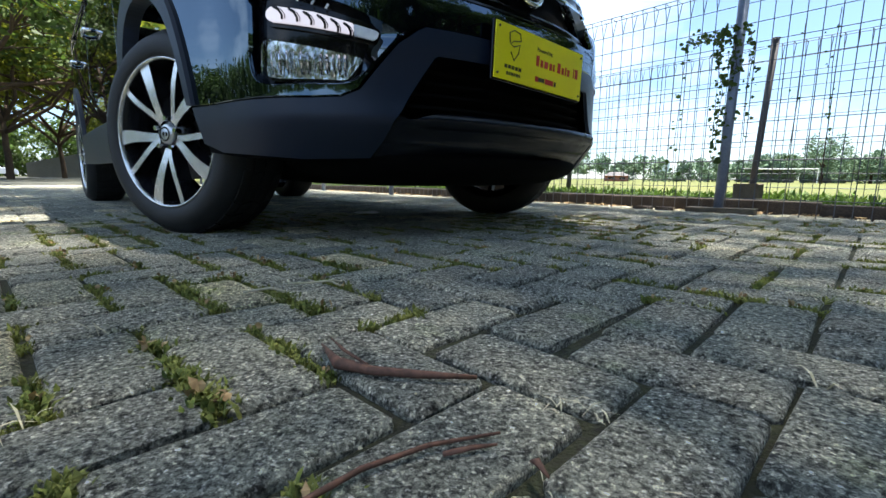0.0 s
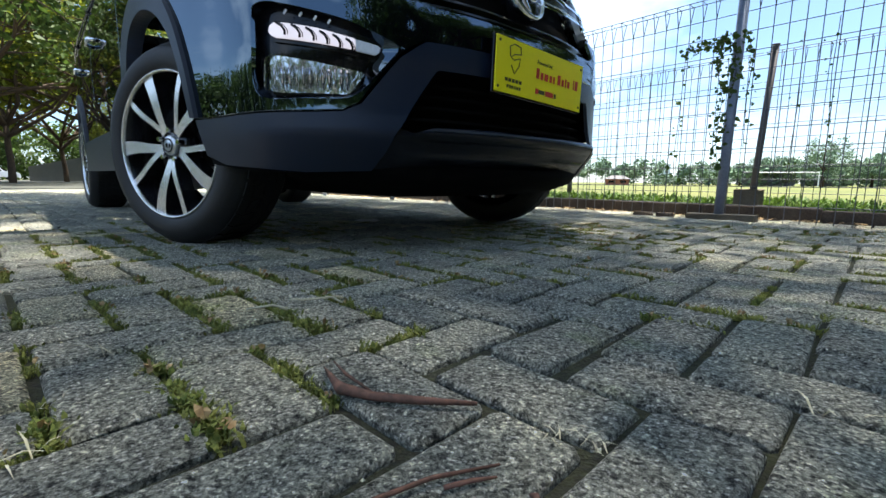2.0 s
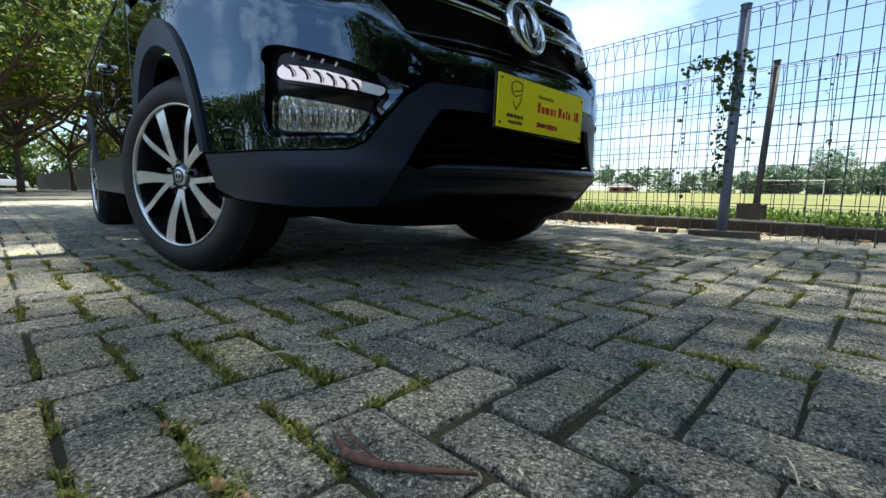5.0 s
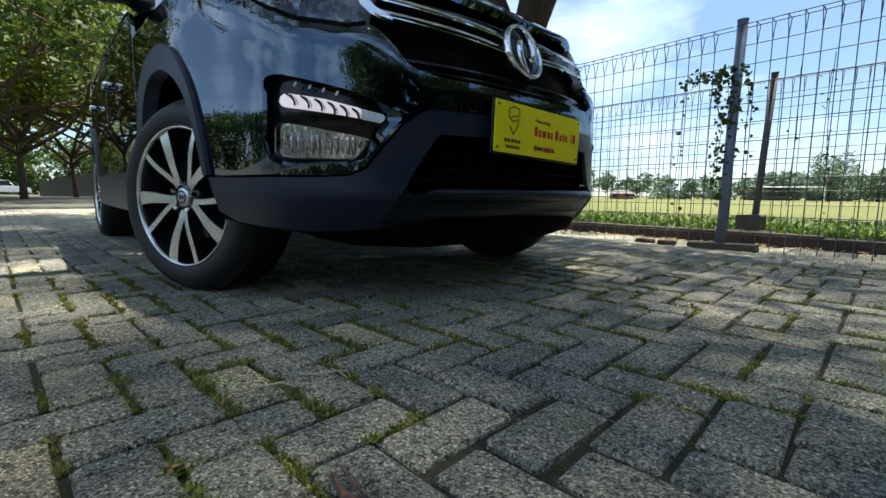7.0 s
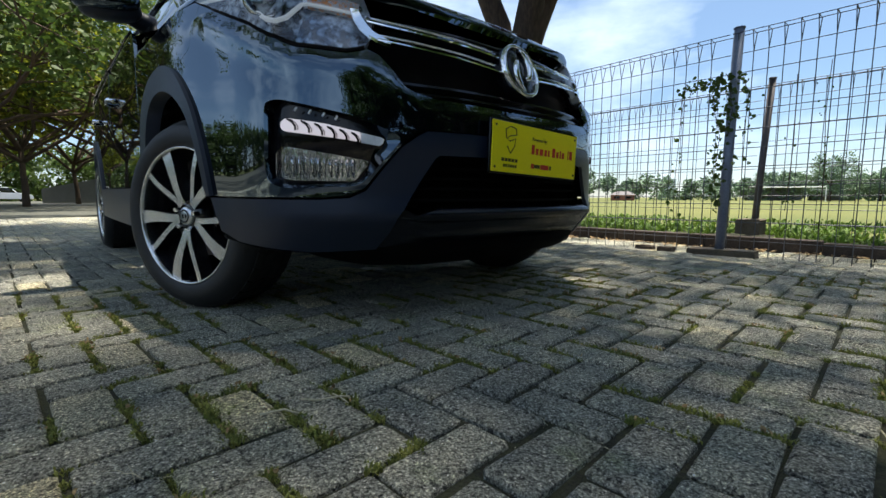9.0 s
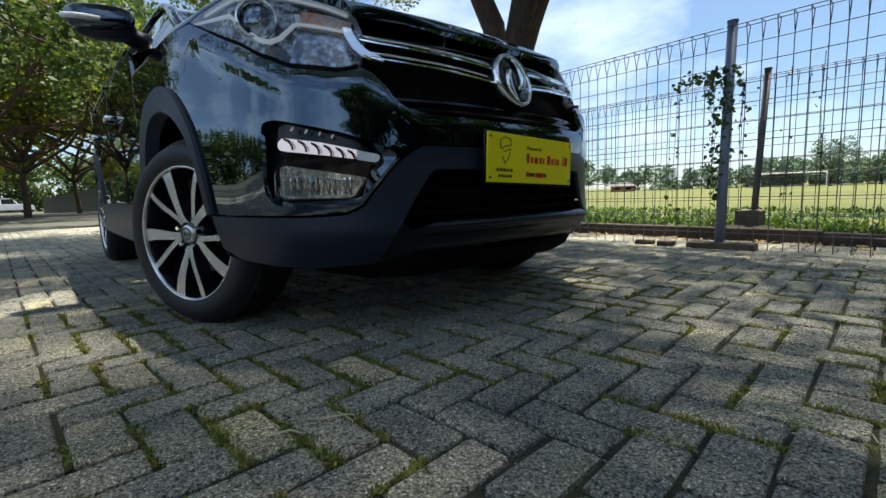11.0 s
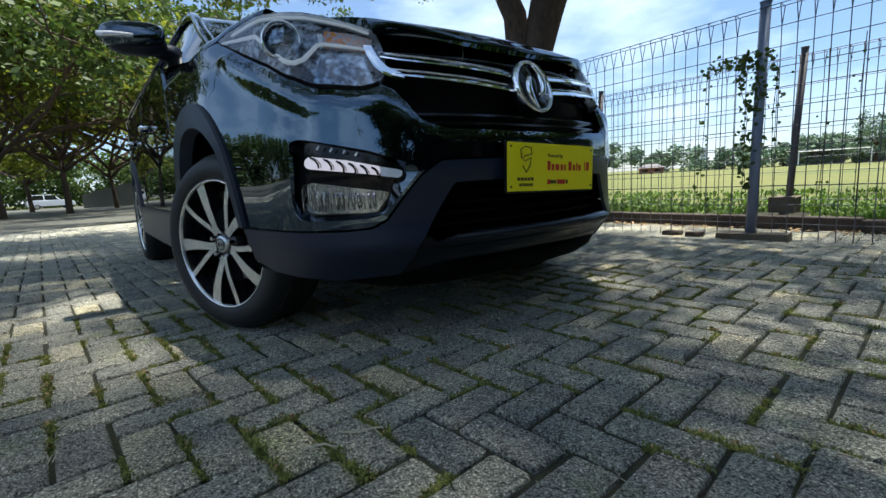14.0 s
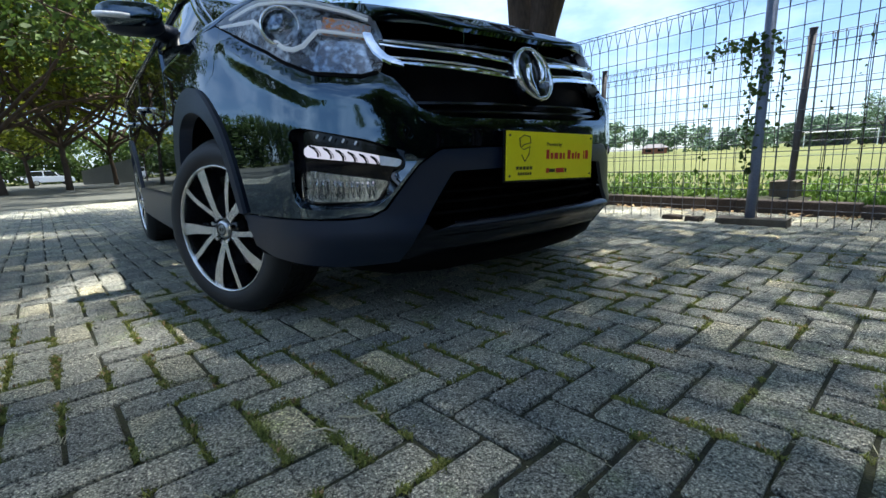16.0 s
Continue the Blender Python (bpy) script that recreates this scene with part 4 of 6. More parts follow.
# lower intake
intake_half = [(0, .35), (ax(.40), .35), (ax(.62), .31), (ax(.60), .385), (ax(.54), .465), (ax(.49), .54), (ax(.47), .57), (0, .57)]
intake_loop = [(-u, v) for u, v in reversed(intake_half) if u > 0] + intake_half
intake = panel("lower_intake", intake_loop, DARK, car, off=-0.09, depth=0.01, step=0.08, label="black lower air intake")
for s in (-1, 1):
    bm = bmesh.new()
    add_box(bm, (s * .565 - .02, .19, .27), (s * .565 + .02, .50, .55), .004)
    part("intake_cheek", bm, DARK, intake)
for z0 in (.40, .43, .46, .49):
    w = .475 - (z0 - .37) * .5
    panel("intake_slat", [(-ax(w), z0), (ax(w), z0), (ax(w), z0 + .007), (-ax(w), z0 + .007)], DARK, intake, off=-0.035, depth=0.04, step=0.05)

# rounded tray under the engine
bm = bmesh.new()
tray = []
for y, zb, w in ((.07, .262, .52), (.085, .232, .60), (.13, .200, .66), (.21, .178, .68), (.32, .170, .66), (.42, .168, .58), (.95, .170, .56), (1.05, .21, .55)):
    tray.append([bm.verts.new((w * q, y + .13 * abs(q)**3, zb + .07 * abs(q)**5)) for q in (-1, -.9, -.75, -.5, -.2, .2, .5, .75, .9, 1)] + [bm.verts.new((w, y + .13, .30)), bm.verts.new((-w, y + .13, .30))])
for r0, r1 in zip(tray, tray[1:]):
    for k in range(len(r0)):
        bm.faces.new((r0[k], r0[(k + 1) % len(r0)], r1[(k + 1) % len(r0)], r1[k]))
bm.faces.new(tray[0])
bm.faces.new(tray[-1][::-1])
bmesh.ops.recalc_face_normals(bm, faces=bm.faces[:])
part("undertray", bm, DARK, car, "dull black tray under the engine", smooth=True)

# plate
plate_at = Matrix.Translation((-0.004, -0.012, 0.556)) @ pose(.006, 0, .003, 1, 2.0, 0)
bm = bmesh.new()
add_box(bm, (-.236, .006, -.085), (.236, .016, .083), .004, plate_at)
plate = part("number_plate", bm, GLOSS, car, "yellow sticker sheet on a black plate holder")
bm = bmesh.new()
add_box(bm, (-.231, 0, -.078), (.231, .0045, .078), .001, plate_at)
part("plate_sheet", bm, YELLOW, plate, "bright yellow printed sheet")
def plate_bar(x0, x1, z0, z1, mat, name="print_bar"):
    bm = bmesh.new()
    add_box(bm, (x0, -.0012, z0), (x1, .002, z1), 0, plate_at)
    part(name, bm, mat, plate)
for x0, x1, z1 in ((-.035, -.018, .021), (-.0145, .001, .011), (.0045, .0265, .011), (.030, .0445, .011), (.048, .0575, .011), (.071, .090, .021), (.0935, .108, .011), (.1115, .1205, .016), (.124, .139, .011), (.157, .162, .021), (.167, .186, .021)):
    plate_bar(x0 * 1.11 + .003, (x0 + .76 * (x1 - x0)) * 1.11 + .003, -.010, z1, PRINT_RED)
plate_bar(-.036, -.021, -.057, -.041, PRINT_RED)
plate_bar(-.019, .012, -.055, -.043, PRINT_DARK)
plate_bar(.017, .062, -.057, -.041, PRINT_RED)
plate_bar(.067, .077, -.056, -.042, PRINT_DARK)
for k in range(5):
    plate_bar(-.187 + k * .0165, -.175 + k * .0165, -.044, -.034, PRINT_DARK)
for k in range(6):
    plate_bar(-.178 + k * .0115, -.170 + k * .0115, -.062, -.053, PRINT_DARK)
bm = bmesh.new()
shield = [(-.168, .028), (-.172, .055), (-.150, .066), (-.122, .062), (-.118, .042), (-.150, .036), (-.165, .026), (-.150, .020), (-.122, .030), (-.126, .006), (-.146, -.018), (-.162, .004)]
add_tube(bm, [plate_at @ Vector((x, -.0005, z)) for x, z in shield], .0019, 5)
part("shield_mark", bm, PRINT_DARK, plate)
for x in (-.218, .218):
    for z in (-.064, .064):
        bm = bmesh.new()
        bmesh.ops.create_uvsphere(bm, u_segments=8, v_segments=6, radius=.004, matrix=plate_at @ Matrix.Translation((x, -.001, z)))
        part("plate_screw", bm, PRINT_DARK, plate, smooth=True)
tc = bpy.data.curves.new("powered_by", "FONT")
tc.body = "Powered by:"
tc.size = .0165
tc.extrude = .0006
to = new("powered_by_text", tc)
bpy.context.view_layer.update()
tm = bpy.data.meshes.new_from_object(to)
tm.transform(plate_at @ pose(-.035, -.0008, .034, 90, 0, 0))
tm.materials.clear()
tm.materials.append(PRINT_DARK)
bpy.data.objects.remove(to)
tob = new("plate_lettering", tm)
tob.parent = plate

# greenhouse
def cabin_ring(y):
    zt = smooth_table([(1.25, 1.17), (1.6, 1.37), (2.0, 1.57), (2.3, 1.655), (2.8, 1.69), (3.4, 1.675), (3.9, 1.61), (4.2, 1.50), (4.45, 1.26), (4.55, 1.18)], y)
    zb = 1.14 if y > 1.5 else 1.13
    wt_ = smooth_table([(1.25, .70), (1.6, .68), (2.0, .62), (2.4, .59), (3.4, .575), (4.2, .57), (4.55, .62)], y)
    wb = smooth_table([(1.25, .76), (1.5, .88), (2.0, .896), (3.2, .896), (4.0, .85), (4.55, .72)], y)
    pts = []
    for k in range(7):
        t = k / 6
        pts.append((wb + (wt_ - wb) * t, zb + (zt - .035 - zb) * t))
    for k in range(1, 7):
        t = k / 6
        pts.append((wt_ * (1 - t**1.6), zt - .035 + .035 * (1 - (1 - t)**2)))
    return [Vector((x, y, z)) for x, z in pts]


ys = [1.25 + (4.55 - 1.25) * k / 40 for k in range(41)]
rings = [cabin_ring(y) for y in ys]


def cabin_piece(name, y0, y1, k0, k1, mat, label="", out=0.0, both=True):
    for s in ((-1, 1) if both else (1,)):
        bm = bmesh.new()
        sel = [q for q, y in enumerate(ys) if y0 - 1e-6 <= y <= y1 + 1e-6]
        grid = [[bm.verts.new(Vector((s * (rings[q][k].x + out), rings[q][k].y, rings[q][k].z + out * .4))) for k in range(k0, k1 + 1)] for q in sel]
        for r0, r1 in zip(grid, grid[1:]):
            for q in range(k1 - k0):
                f = (r0[q], r1[q], r1[q + 1], r0[q + 1])
                bm.faces.new(f[::-1] if s > 0 else f)
        bmesh.ops.remove_doubles(bm, verts=bm.verts[:], dist=1e-4)
        part(name, bm, mat, car, label, smooth=True)


cabin_piece("cabin_shell", 1.25, 4.55, 0, 6, SMOKED, "dark tinted side glass")
cabin_piece("windscreen_half", 1.25, 2.16, 6, 12, SMOKED, "dark windscreen glass")
cabin_piece("roof_half", 2.16, 4.1, 6, 12, PAINT, "glossy black roof")
cabin_piece("rear_screen_half", 4.1, 4.55, 6, 12, SMOKED)
for s in (-1, 1):
    for ya, yb, w in ((1.30, 2.2, .03), (2.2, 4.1, .028)):
        bm = bmesh.new()
        add_tube(bm, [Vector((s * (r[6].x + .004), r[6].y, r[6].z)) for r in rings if ya - .05 <= r[6].y <= yb + .05], w, 8)
        part("roof_pillar", bm, PAINT, car, smooth=True)
    for y in (2.45, 3.35):
        r = cabin_ring(y)
        bm = bmesh.new()
        add_tube(bm, [Vector((s * (p.x + .001), y + .05 * k / 6, p.z)) for k, p in enumerate(r[:7])], .03, 6)
        part("door_pillar", bm, GLOSS, car, smooth=True)
    bm = bmesh.new()
    add_tube(bm, [Vector((s * (cabin_ring(y)[0].x + .012), y, 1.158)) for y in [1.6 + .1 * k for k in range(26)]], .006, 6)
    part("belt_trim", bm, GLOSS, car, "gloss black window sill strip", smooth=True)
    bm = bmesh.new()
    add_tube(bm, [Vector((s * .57, y, cabin_ring(y)[8].z + (.0 if y in (2.3, 3.9) else .04))) for y in (2.3, 2.4, 2.6, 3.0, 3.5, 3.8, 3.9)], .014, 6)
    part("roof_rail", bm, GLOSS, car, smooth=True)
    # door mirror
    bm = bmesh.new()
    bmesh.ops.create_uvsphere(bm, u_segments=24, v_segments=14, radius=1)
    for v in bm.verts:
        q = Vector(v.co)
        q = Vector([math.copysign(abs(c)**.7, c) for c in q])
        v.co = Vector((s * (.985 + q.x * .13), 1.655 + q.y * .075 + .03 * q.x + .02 * q.z, 1.302 + q.z * (.058 if q.z > 0 else .062) - .004 * q.x))
    mirror = part("door_mirror", bm, PAINT, car, "glossy black door mirror with chrome light strip", smooth=True)
    bm = bmesh.new()
    add_tube(bm, [(s * .99, 1.582, 1.276), (s * 1.04, 1.588, 1.278), (s * 1.085, 1.606, 1.280), (s * 1.12, 1.640, 1.284)], .013, 8)
    part("mirror_indicator", bm, WHITE_LENS, mirror, smooth=True)
    bm = bmesh.new()
    bmesh.ops.create_uvsphere(bm, u_segments=20, v_segments=12, radius=1)
    for v in bm.verts:
        q = Vector([math.copysign(abs(c)**.75, c) for c in v.co])
        v.co = Vector((s * (.965 + q.x * .118), 1.668 + q.y * .066 + .025 * q.x, 1.264 + q.z * .05))
    part("mirror_housing", bm, PLASTIC, mirror, "matt black lower mirror housing", smooth=True)
    bm = bmesh.new()
    add_tube(bm, [(s * .80, 1.71, 1.235), (s * .84, 1.70, 1.245), (s * .88, 1.685, 1.255), (s * .93, 1.67, 1.262)], [.05, .045, .04, .036], 10)
    part("mirror_foot", bm, PLASTIC, mirror, smooth=True)

# underside
bm = bmesh.new()
add_box(bm, (-.70, .32, .256), (.70, 4.3, .32), .02)
under = part("floor_pan", bm, DARK, car, "near-black underside")
bm = bmesh.new()
add_box(bm, (-.42, .30, .244), (.40, 1.3, .272), .012)
part("engine_shield", bm, DARK, under)
bm = bmesh.new()
add_box(bm, (-.60, .45, .30), (.60, 4.2, .98), .05)
part("inner_body", bm, DARK, car)
for y in (WHEEL_Y, REAR_Y):
    bm = bmesh.new()
    add_tube(bm, [(-.7, y, .30), (.7, y, .30)], .035, 8)
    part("axle_beam", bm, DARK, under)


def wheel(px, py, steer, flip, name):
    """A wheel whose outer face looks along -y before it is turned."""
    m = Matrix.Translation((px, py, WHEEL_Z + .003)) @ pose(0, 0, 0, 0, 0, steer + (-90 if flip < 0 else 90))
    R = WHEEL_R
    bm = bmesh.new()
    prof = [(.243, .02), (.246, -.004), (.262, -.012), (.29, -.016), (.312, -.010), (.326, .004), (.336, .020), (R, .032), (R + .001, .06), (R + .001, .115), (R + .001, .17), (R, .198), (.332, .215), (.30, .236), (.25, .225)]
    add_lathe(bm, prof, 72, m)
    body = part(name, bm, RUBBER, car, "black tyre on a two-tone alloy wheel", smooth=True)
    # tread grooves and blocks
    for k in range(36):
        bm = bmesh.new()
        t = 2 * math.pi * k / 36
        for y0, y1, sk in ((.036, .068, .02), (.075, .112, -.02), (.119, .156, .02), (.163, .195, -.02)):
            b = []
            for (yy, tt) in ((y0, t + sk), (y1, t - sk), (y1, t + .14 - sk), (y0, t + .14 + sk)):
                for rr in (R - .002, R + .005):
                    b.append(bm.verts.new(m @ Vector((rr * math.cos(tt), yy, rr * math.sin(tt)))))
            for f in ((1, 3, 5, 7), (0, 1, 7, 6), (0, 2, 3, 1), (2, 4, 5, 3), (4, 6, 7, 5)):
                bm.faces.new([b[q] for q in f])
        part("tread_block", bm, RUBBER, body)
    bm = bmesh.new()
    add_lathe(bm, [(.250, -.004), (.2485, -.009), (.2465, -.0100), (.2425, -.008), (.2405, .004)], 72, m)
    rim = part("rim", bm, MACHINED, body, "machined rim edge", smooth=True)
    bm = bmesh.new()
    add_lathe(bm, [(.241, .004), (.231, .03), (.215, .10), (.21, .20)], 60, m)
    part("rim_barrel", bm, RIM_BLACK, rim, smooth=True)
    bm = bmesh.new()
    add_lathe(bm, [(.0005, .016), (.03, .014), (.052, .017), (.066, .03), (.072, .06)], 40, m)
    part("wheel_hub", bm, RIM_BLACK, rim, smooth=True)
    bm = bmesh.new()
    add_lathe(bm, [(.0005, .0), (.027, .0005), (.033, .004), (.034, .014)], 32, m)
    part("hub_cap", bm, SATIN, rim, "grey hub cap with a dark mark", smooth=True)
    bm = bmesh.new()
    add_lathe(bm, [(.019, -.002), (.022, -.004), (.025, -.002)], 28, m)
    part("cap_ring", bm, RIM_BLACK, rim, smooth=True)
    for q in (0, 180):
        bm = bmesh.new()
        add_tube(bm, [m @ Vector((.009 * math.cos(radians(a + q)), -.0015, .009 * math.sin(radians(a + q)))) for a in (-60, -20, 20, 60)], [.001, .003, .003, .001], 6)
        part("cap_mark", bm, RIM_BLACK, rim, smooth=True)
    for k in range(5):
        t = radians(90 - (7 + 72 * k))
        bm = bmesh.new()
        bmesh.ops.create_cone(bm, cap_ends=True, segments=8, radius1=.009, radius2=.008, depth=.02, matrix=m @ Matrix.Translation((.052 * math.cos(t), .006, .052 * math.sin(t))) @ pose(0, 0, 0, 90, 0, 0))
        part("wheel_bolt", bm, CHROME, rim)
    for k in range(5):
        base = 90 - (-32 + 72 * k)
        for sgn, (o_in, o_out, w_in, w_out) in ((-1, (4.5, 12.5, .013, .0255)), (1, (4.0, 18.5, .010, .0105))):
            face = []
            for q in range(8):
                f = q / 7
                r = .047 + (.242 - .047) * f
                a = radians(base + sgn * (o_in + (o_out - o_in) * f**.75 + (3.2 if sgn < 0 else 4.0) * math.sin(math.pi * f)))
                w = w_in + (w_out - w_in) * f**1.2
                c = Vector((r * math.cos(a), 0, r * math.sin(a)))
                tv = Vector((-math.sin(a), 0, math.cos(a)))
                yy = .004 - .006 * math.sin(math.pi * f) + .010 * (1 - f)
                face.append((c - tv * w, c + tv * w, yy))
            bm = bmesh.new()
            top = [(bm.verts.new(m @ (p + Vector((0, y - .004, 0)))), bm.verts.new(m @ (q2 + Vector((0, y - .004, 0))))) for p, q2, y in face]
            for a2, b2 in zip(top, top[1:]):
                bm.faces.new((a2[0], a2[1], b2[1], b2[0]))
            part("spoke_face", bm, MACHINED, rim, "bright machined spoke face")
            bm = bmesh.new()
            up = [(bm.verts.new(m @ (p * 1.0 + Vector((0, y - .002, 0)))), bm.verts.new(m @ (q2 + Vector((0, y - .002, 0))))) for p, q2, y in face]
            dn = [(bm.verts.new(m @ (p * .99 + Vector((0, y + .05, 0)))), bm.verts.new(m @ (q2 * .99 + Vector((0, y + .05, 0))))) for p, q2, y in face]
            for q in range(7):
                bm.faces.new((up[q][0], up[q + 1][0], dn[q + 1][0], dn[q][0]))
                bm.faces.new((up[q][1], dn[q][1], dn[q + 1][1], up[q + 1][1]))
                bm.faces.new((up[q][0], up[q][1], up[q + 1][1], up[q + 1][0]))
            part("spoke_body", bm, RIM_BLACK, rim)
    bm = bmesh.new()
    add_lathe(bm, [(.06, .075), (.15, .075), (.152, .095), (.06, .095)], 40, m)
    part("brake_disc", bm, DISC, rim)
    bm = bmesh.new()
    add_box(bm, (.085, .06, -.07), (.165, .125, .07), .012, m)
    part("brake_caliper", bm, DARK, rim)


STEER = 22.5
wheel(-.885, WHEEL_Y, STEER, -1, "front_wheel")
wheel(.885, WHEEL_Y, STEER, 1, "front_wheel")
wheel(-.895, REAR_Y, 0, -1, "rear_wheel")
wheel(.895, REAR_Y, 0, 1, "rear_wheel")
for y in (WHEEL_Y, REAR_Y):
    for s in (-1, 1):
        bm = bmesh.new()
        pts = [(y + .04 - .40 * math.cos(radians(t)), WHEEL_Z + .44 * math.sin(radians(t))) for t in range(25, 161, 9)]
        rows = [[bm.verts.new((s * x, py, pz)) for x in (.50, .79)] for py, pz in pts]
        for a2, b2 in zip(rows, rows[1:]):
            bm.faces.new((a2[0], a2[1], b2[1], b2[0]))
        rim_f = [r[0] for r in rows]
        bm.faces.new(rim_f)
        part("wheel_liner", bm, DARK, car)
# ---------------------------------------------------------------- fences
def fence(name, total, start, bays, base_z, top_z, post_top, post_r, post_mat, label, lean=0.0, step=0.10):
    """A welded mesh fence with a folded top, in bays of 2.4 m along the line x + y = total."""
    root = new(name)
    root.location = (*on_line(total, start), base_z)
    tagged(root, label, "fence", kind="thing")
    inv = Matrix.Translation(-Vector(root.location))
    across = Vector((S2, S2, 0))
    for b in range(bays + 1):
        x, y = on_line(total, start + 2.4 * b)
        bm = bmesh.new()
        p0, p1 = Vector((x, y, base_z - .05)), Vector((x, y, post_top)) + Vector((S2, -S2, 0)) * lean
        add_tube(bm, [p0, p0.lerp(p1, .5), p1], post_r, 14)
        bmesh.ops.transform(bm, matrix=inv, verts=bm.verts[:])
        post = part("post", bm, post_mat, root, smooth=True)
        bm = bmesh.new()
        add_tube(bm, [p1, p1 + Vector((0, 0, .012))], post_r + .004, 14)
        bmesh.ops.transform(bm, matrix=inv, verts=bm.verts[:])
        part("post_cap", bm, post_mat, post, smooth=True)
    zs = []
    z = top_z - .15
    while z > base_z + .02:
        zs.append(z)
        z -= .15
    for b in range(bays):
        bm = bmesh.new()
        n = int(2.4 / step)
        for k in range(n):
            along = start + 2.4 * b + (k + .5) * step
            x, y = on_line(total, along)
            f = Vector((x, y, 0))
            add_tube(bm, [f + Vector((0, 0, base_z + .02)), f + Vector((0, 0, top_z - .15))], .0035, 5, False)
            q = [f + Vector((0, 0, top_z - .15)), f + across * .05 + Vector((0, 0, top_z - .006)), f - across * .05 + Vector((0, 0, top_z)), f + Vector((0, 0, top_z - .15))]
            add_tube(bm, q, .0035, 5, False)
        a0, a1 = start + 2.4 * b + .01, start + 2.4 * b + 2.39
        for zz in zs:
            add_tube(bm, [Vector((*on_line(total, a0), zz)), Vector((*on_line(total, a1), zz))], .0033, 5, False)
        for sg in (-1, 1):
            add_tube(bm, [Vector((*on_line(total, a0), top_z)) + across * .05 * sg, Vector((*on_line(total, a1), top_z)) + across * .05 * sg], .0035, 5, False)
        bmesh.ops.transform(bm, matrix=inv, verts=bm.verts[:])
        part("mesh_panel", bm, WIRE, root, "welded grey wire mesh with a folded top", smooth=True)
    return root


post_a = (2.19 - 4.0) * S2        # along the near fence's line
near_fence = fence("wire_fence", FENCE_SUM, post_a - 2.4 * 7, 9, -.10, 1.70, 1.745, .038, STEEL, "grey painted steel post and welded wire mesh fence", 0.04)
post_b = (3.33 - 5.37) * S2 - .08
back_fence = fence("wire_fence", BACK_SUM, post_b - 2.4 * 8, 11, -.09, 1.62, 1.69, .034, OLD_STEEL, "weathered welded wire mesh fence with dark posts on concrete footings", 0.08)

# kerb along the planted verge
for k in range(-16, 6):
    bm = bmesh.new()
    m = Matrix.Translation((*on_line(KERB_SUM + .08, post_a + k * 1.0), -.07)) @ pose(0, 0, 0, 0, 0, -45 + random.uniform(-.4, .4))
    add_box(bm, (-.495, -.075, -.12), (.495, .075, .062 + random.uniform(-.012, .012)), .014, m)
    if k == -16:
        kerb_root = mesh_object("kerb", bm, KERB)
        tagged(kerb_root, "dark weathered concrete kerb edging the planted verge", "kerb", kind="structure")
    else:
        part("kerb_stone", bm, KERB, kerb_root)

# soil of the verge
bm = bmesh.new()
prev = None
for k in range(0, 60):
    along = post_a - 16 + k * .4
    cur = []
    for q, (tt, zz) in enumerate(((KERB_SUM + .17, -.05), (KERB_SUM + .5, -.015), (BACK_SUM, -.03), (BACK_SUM + .9, -.09), (BACK_SUM + 2.2, -.24))):
        cur.append(bm.verts.new((*on_line(tt, along), zz + random.uniform(-.02, .02))))
    if prev:
        for q in range(4):
            bm.faces.new((prev[q], cur[q], cur[q + 1], prev[q + 1]))
    prev = cur
bmesh.ops.recalc_face_normals(bm, faces=bm.faces[:])
verge = mesh_object("verge_soil", bm, SOIL, smooth=True)
tagged(verge, "dark soil of the planted verge between the fences", "soil", kind="structure")


def blades(name, places, mat, label, category, size=(.08, .25), width=.02, per=7, seed=1, spread=.05, kind="stuff", lean=(.15, .95)):
    r = random.Random(seed)
    verts, faces = [], []
    for (x, y, z, sc) in places:
        for _ in range(per):
            h = r.uniform(*size) * sc
            a, t = r.uniform(0, 6.283), r.uniform(*lean)
            px, py = x + r.gauss(0, spread) * sc, y + r.gauss(0, spread) * sc
            dx, dy = math.cos(a), math.sin(a)
            w = width * sc * r.uniform(.6, 1.3)
            b = len(verts)
            mid = (px + dx * h * t * .4, py + dy * h * t * .4, z + h * .65 * (1 - .3 * t))
            tip = (px + dx * h * t, py + dy * h * t, z + h * (1 - .45 * t))
            verts += [(px - dy * w * .5, py + dx * w * .5, z), (px + dy * w * .5, py - dx * w * .5, z), (mid[0] + dy * w, mid[1] - dx * w, mid[2]), (mid[0] - dy * w, mid[1] + dx * w, mid[2]), tip]
            faces += [(b, b + 1, b + 2, b + 3), (b + 3, b + 2, b + 4)]
    ob = raw_object(name, verts, faces, mat)
    return tagged(ob, label, category, kind=kind)


rw = random.Random(8)
wplaces = []
for _ in range(2300):
    along, tt = post_a + rw.uniform(-15, 4), rw.uniform(KERB_SUM + .16, BACK_SUM + 1.9)
    if noise.noise(Vector((along * 1.3, tt * 1.3, 4.0))) < -.22:
        continue
    x, y = on_line(tt, along)
    if abs(along - post_b) < .26 and BACK_SUM - .75 < tt < BACK_SUM + .1:
        continue
    wplaces.append((x, y, -.04 if tt < BACK_SUM + .6 else -.14, rw.uniform(.6, 1.15) * (.75 if tt < KERB_SUM + .5 else 1)))
blades("verge_weeds", wplaces, WEEDS, "low bright green weeds along the fence", "weeds", (.05, .17), .017, 15, 3, .09)
lplaces = []
for _ in range(260):
    x, y = on_line(KERB_SUM - rw.uniform(.02, .3), post_a + rw.uniform(-9, 3.5))
    lplaces.append((x, y, ground_z(x, y) + .004, rw.uniform(.7, 1.6)))
blades("kerb_litter", lplaces, CRUMB, "brown fallen leaves gathered along the kerb", "leaf litter", (.015, .04), .012, 3, 23, .03, lean=(1.2, 1.9))
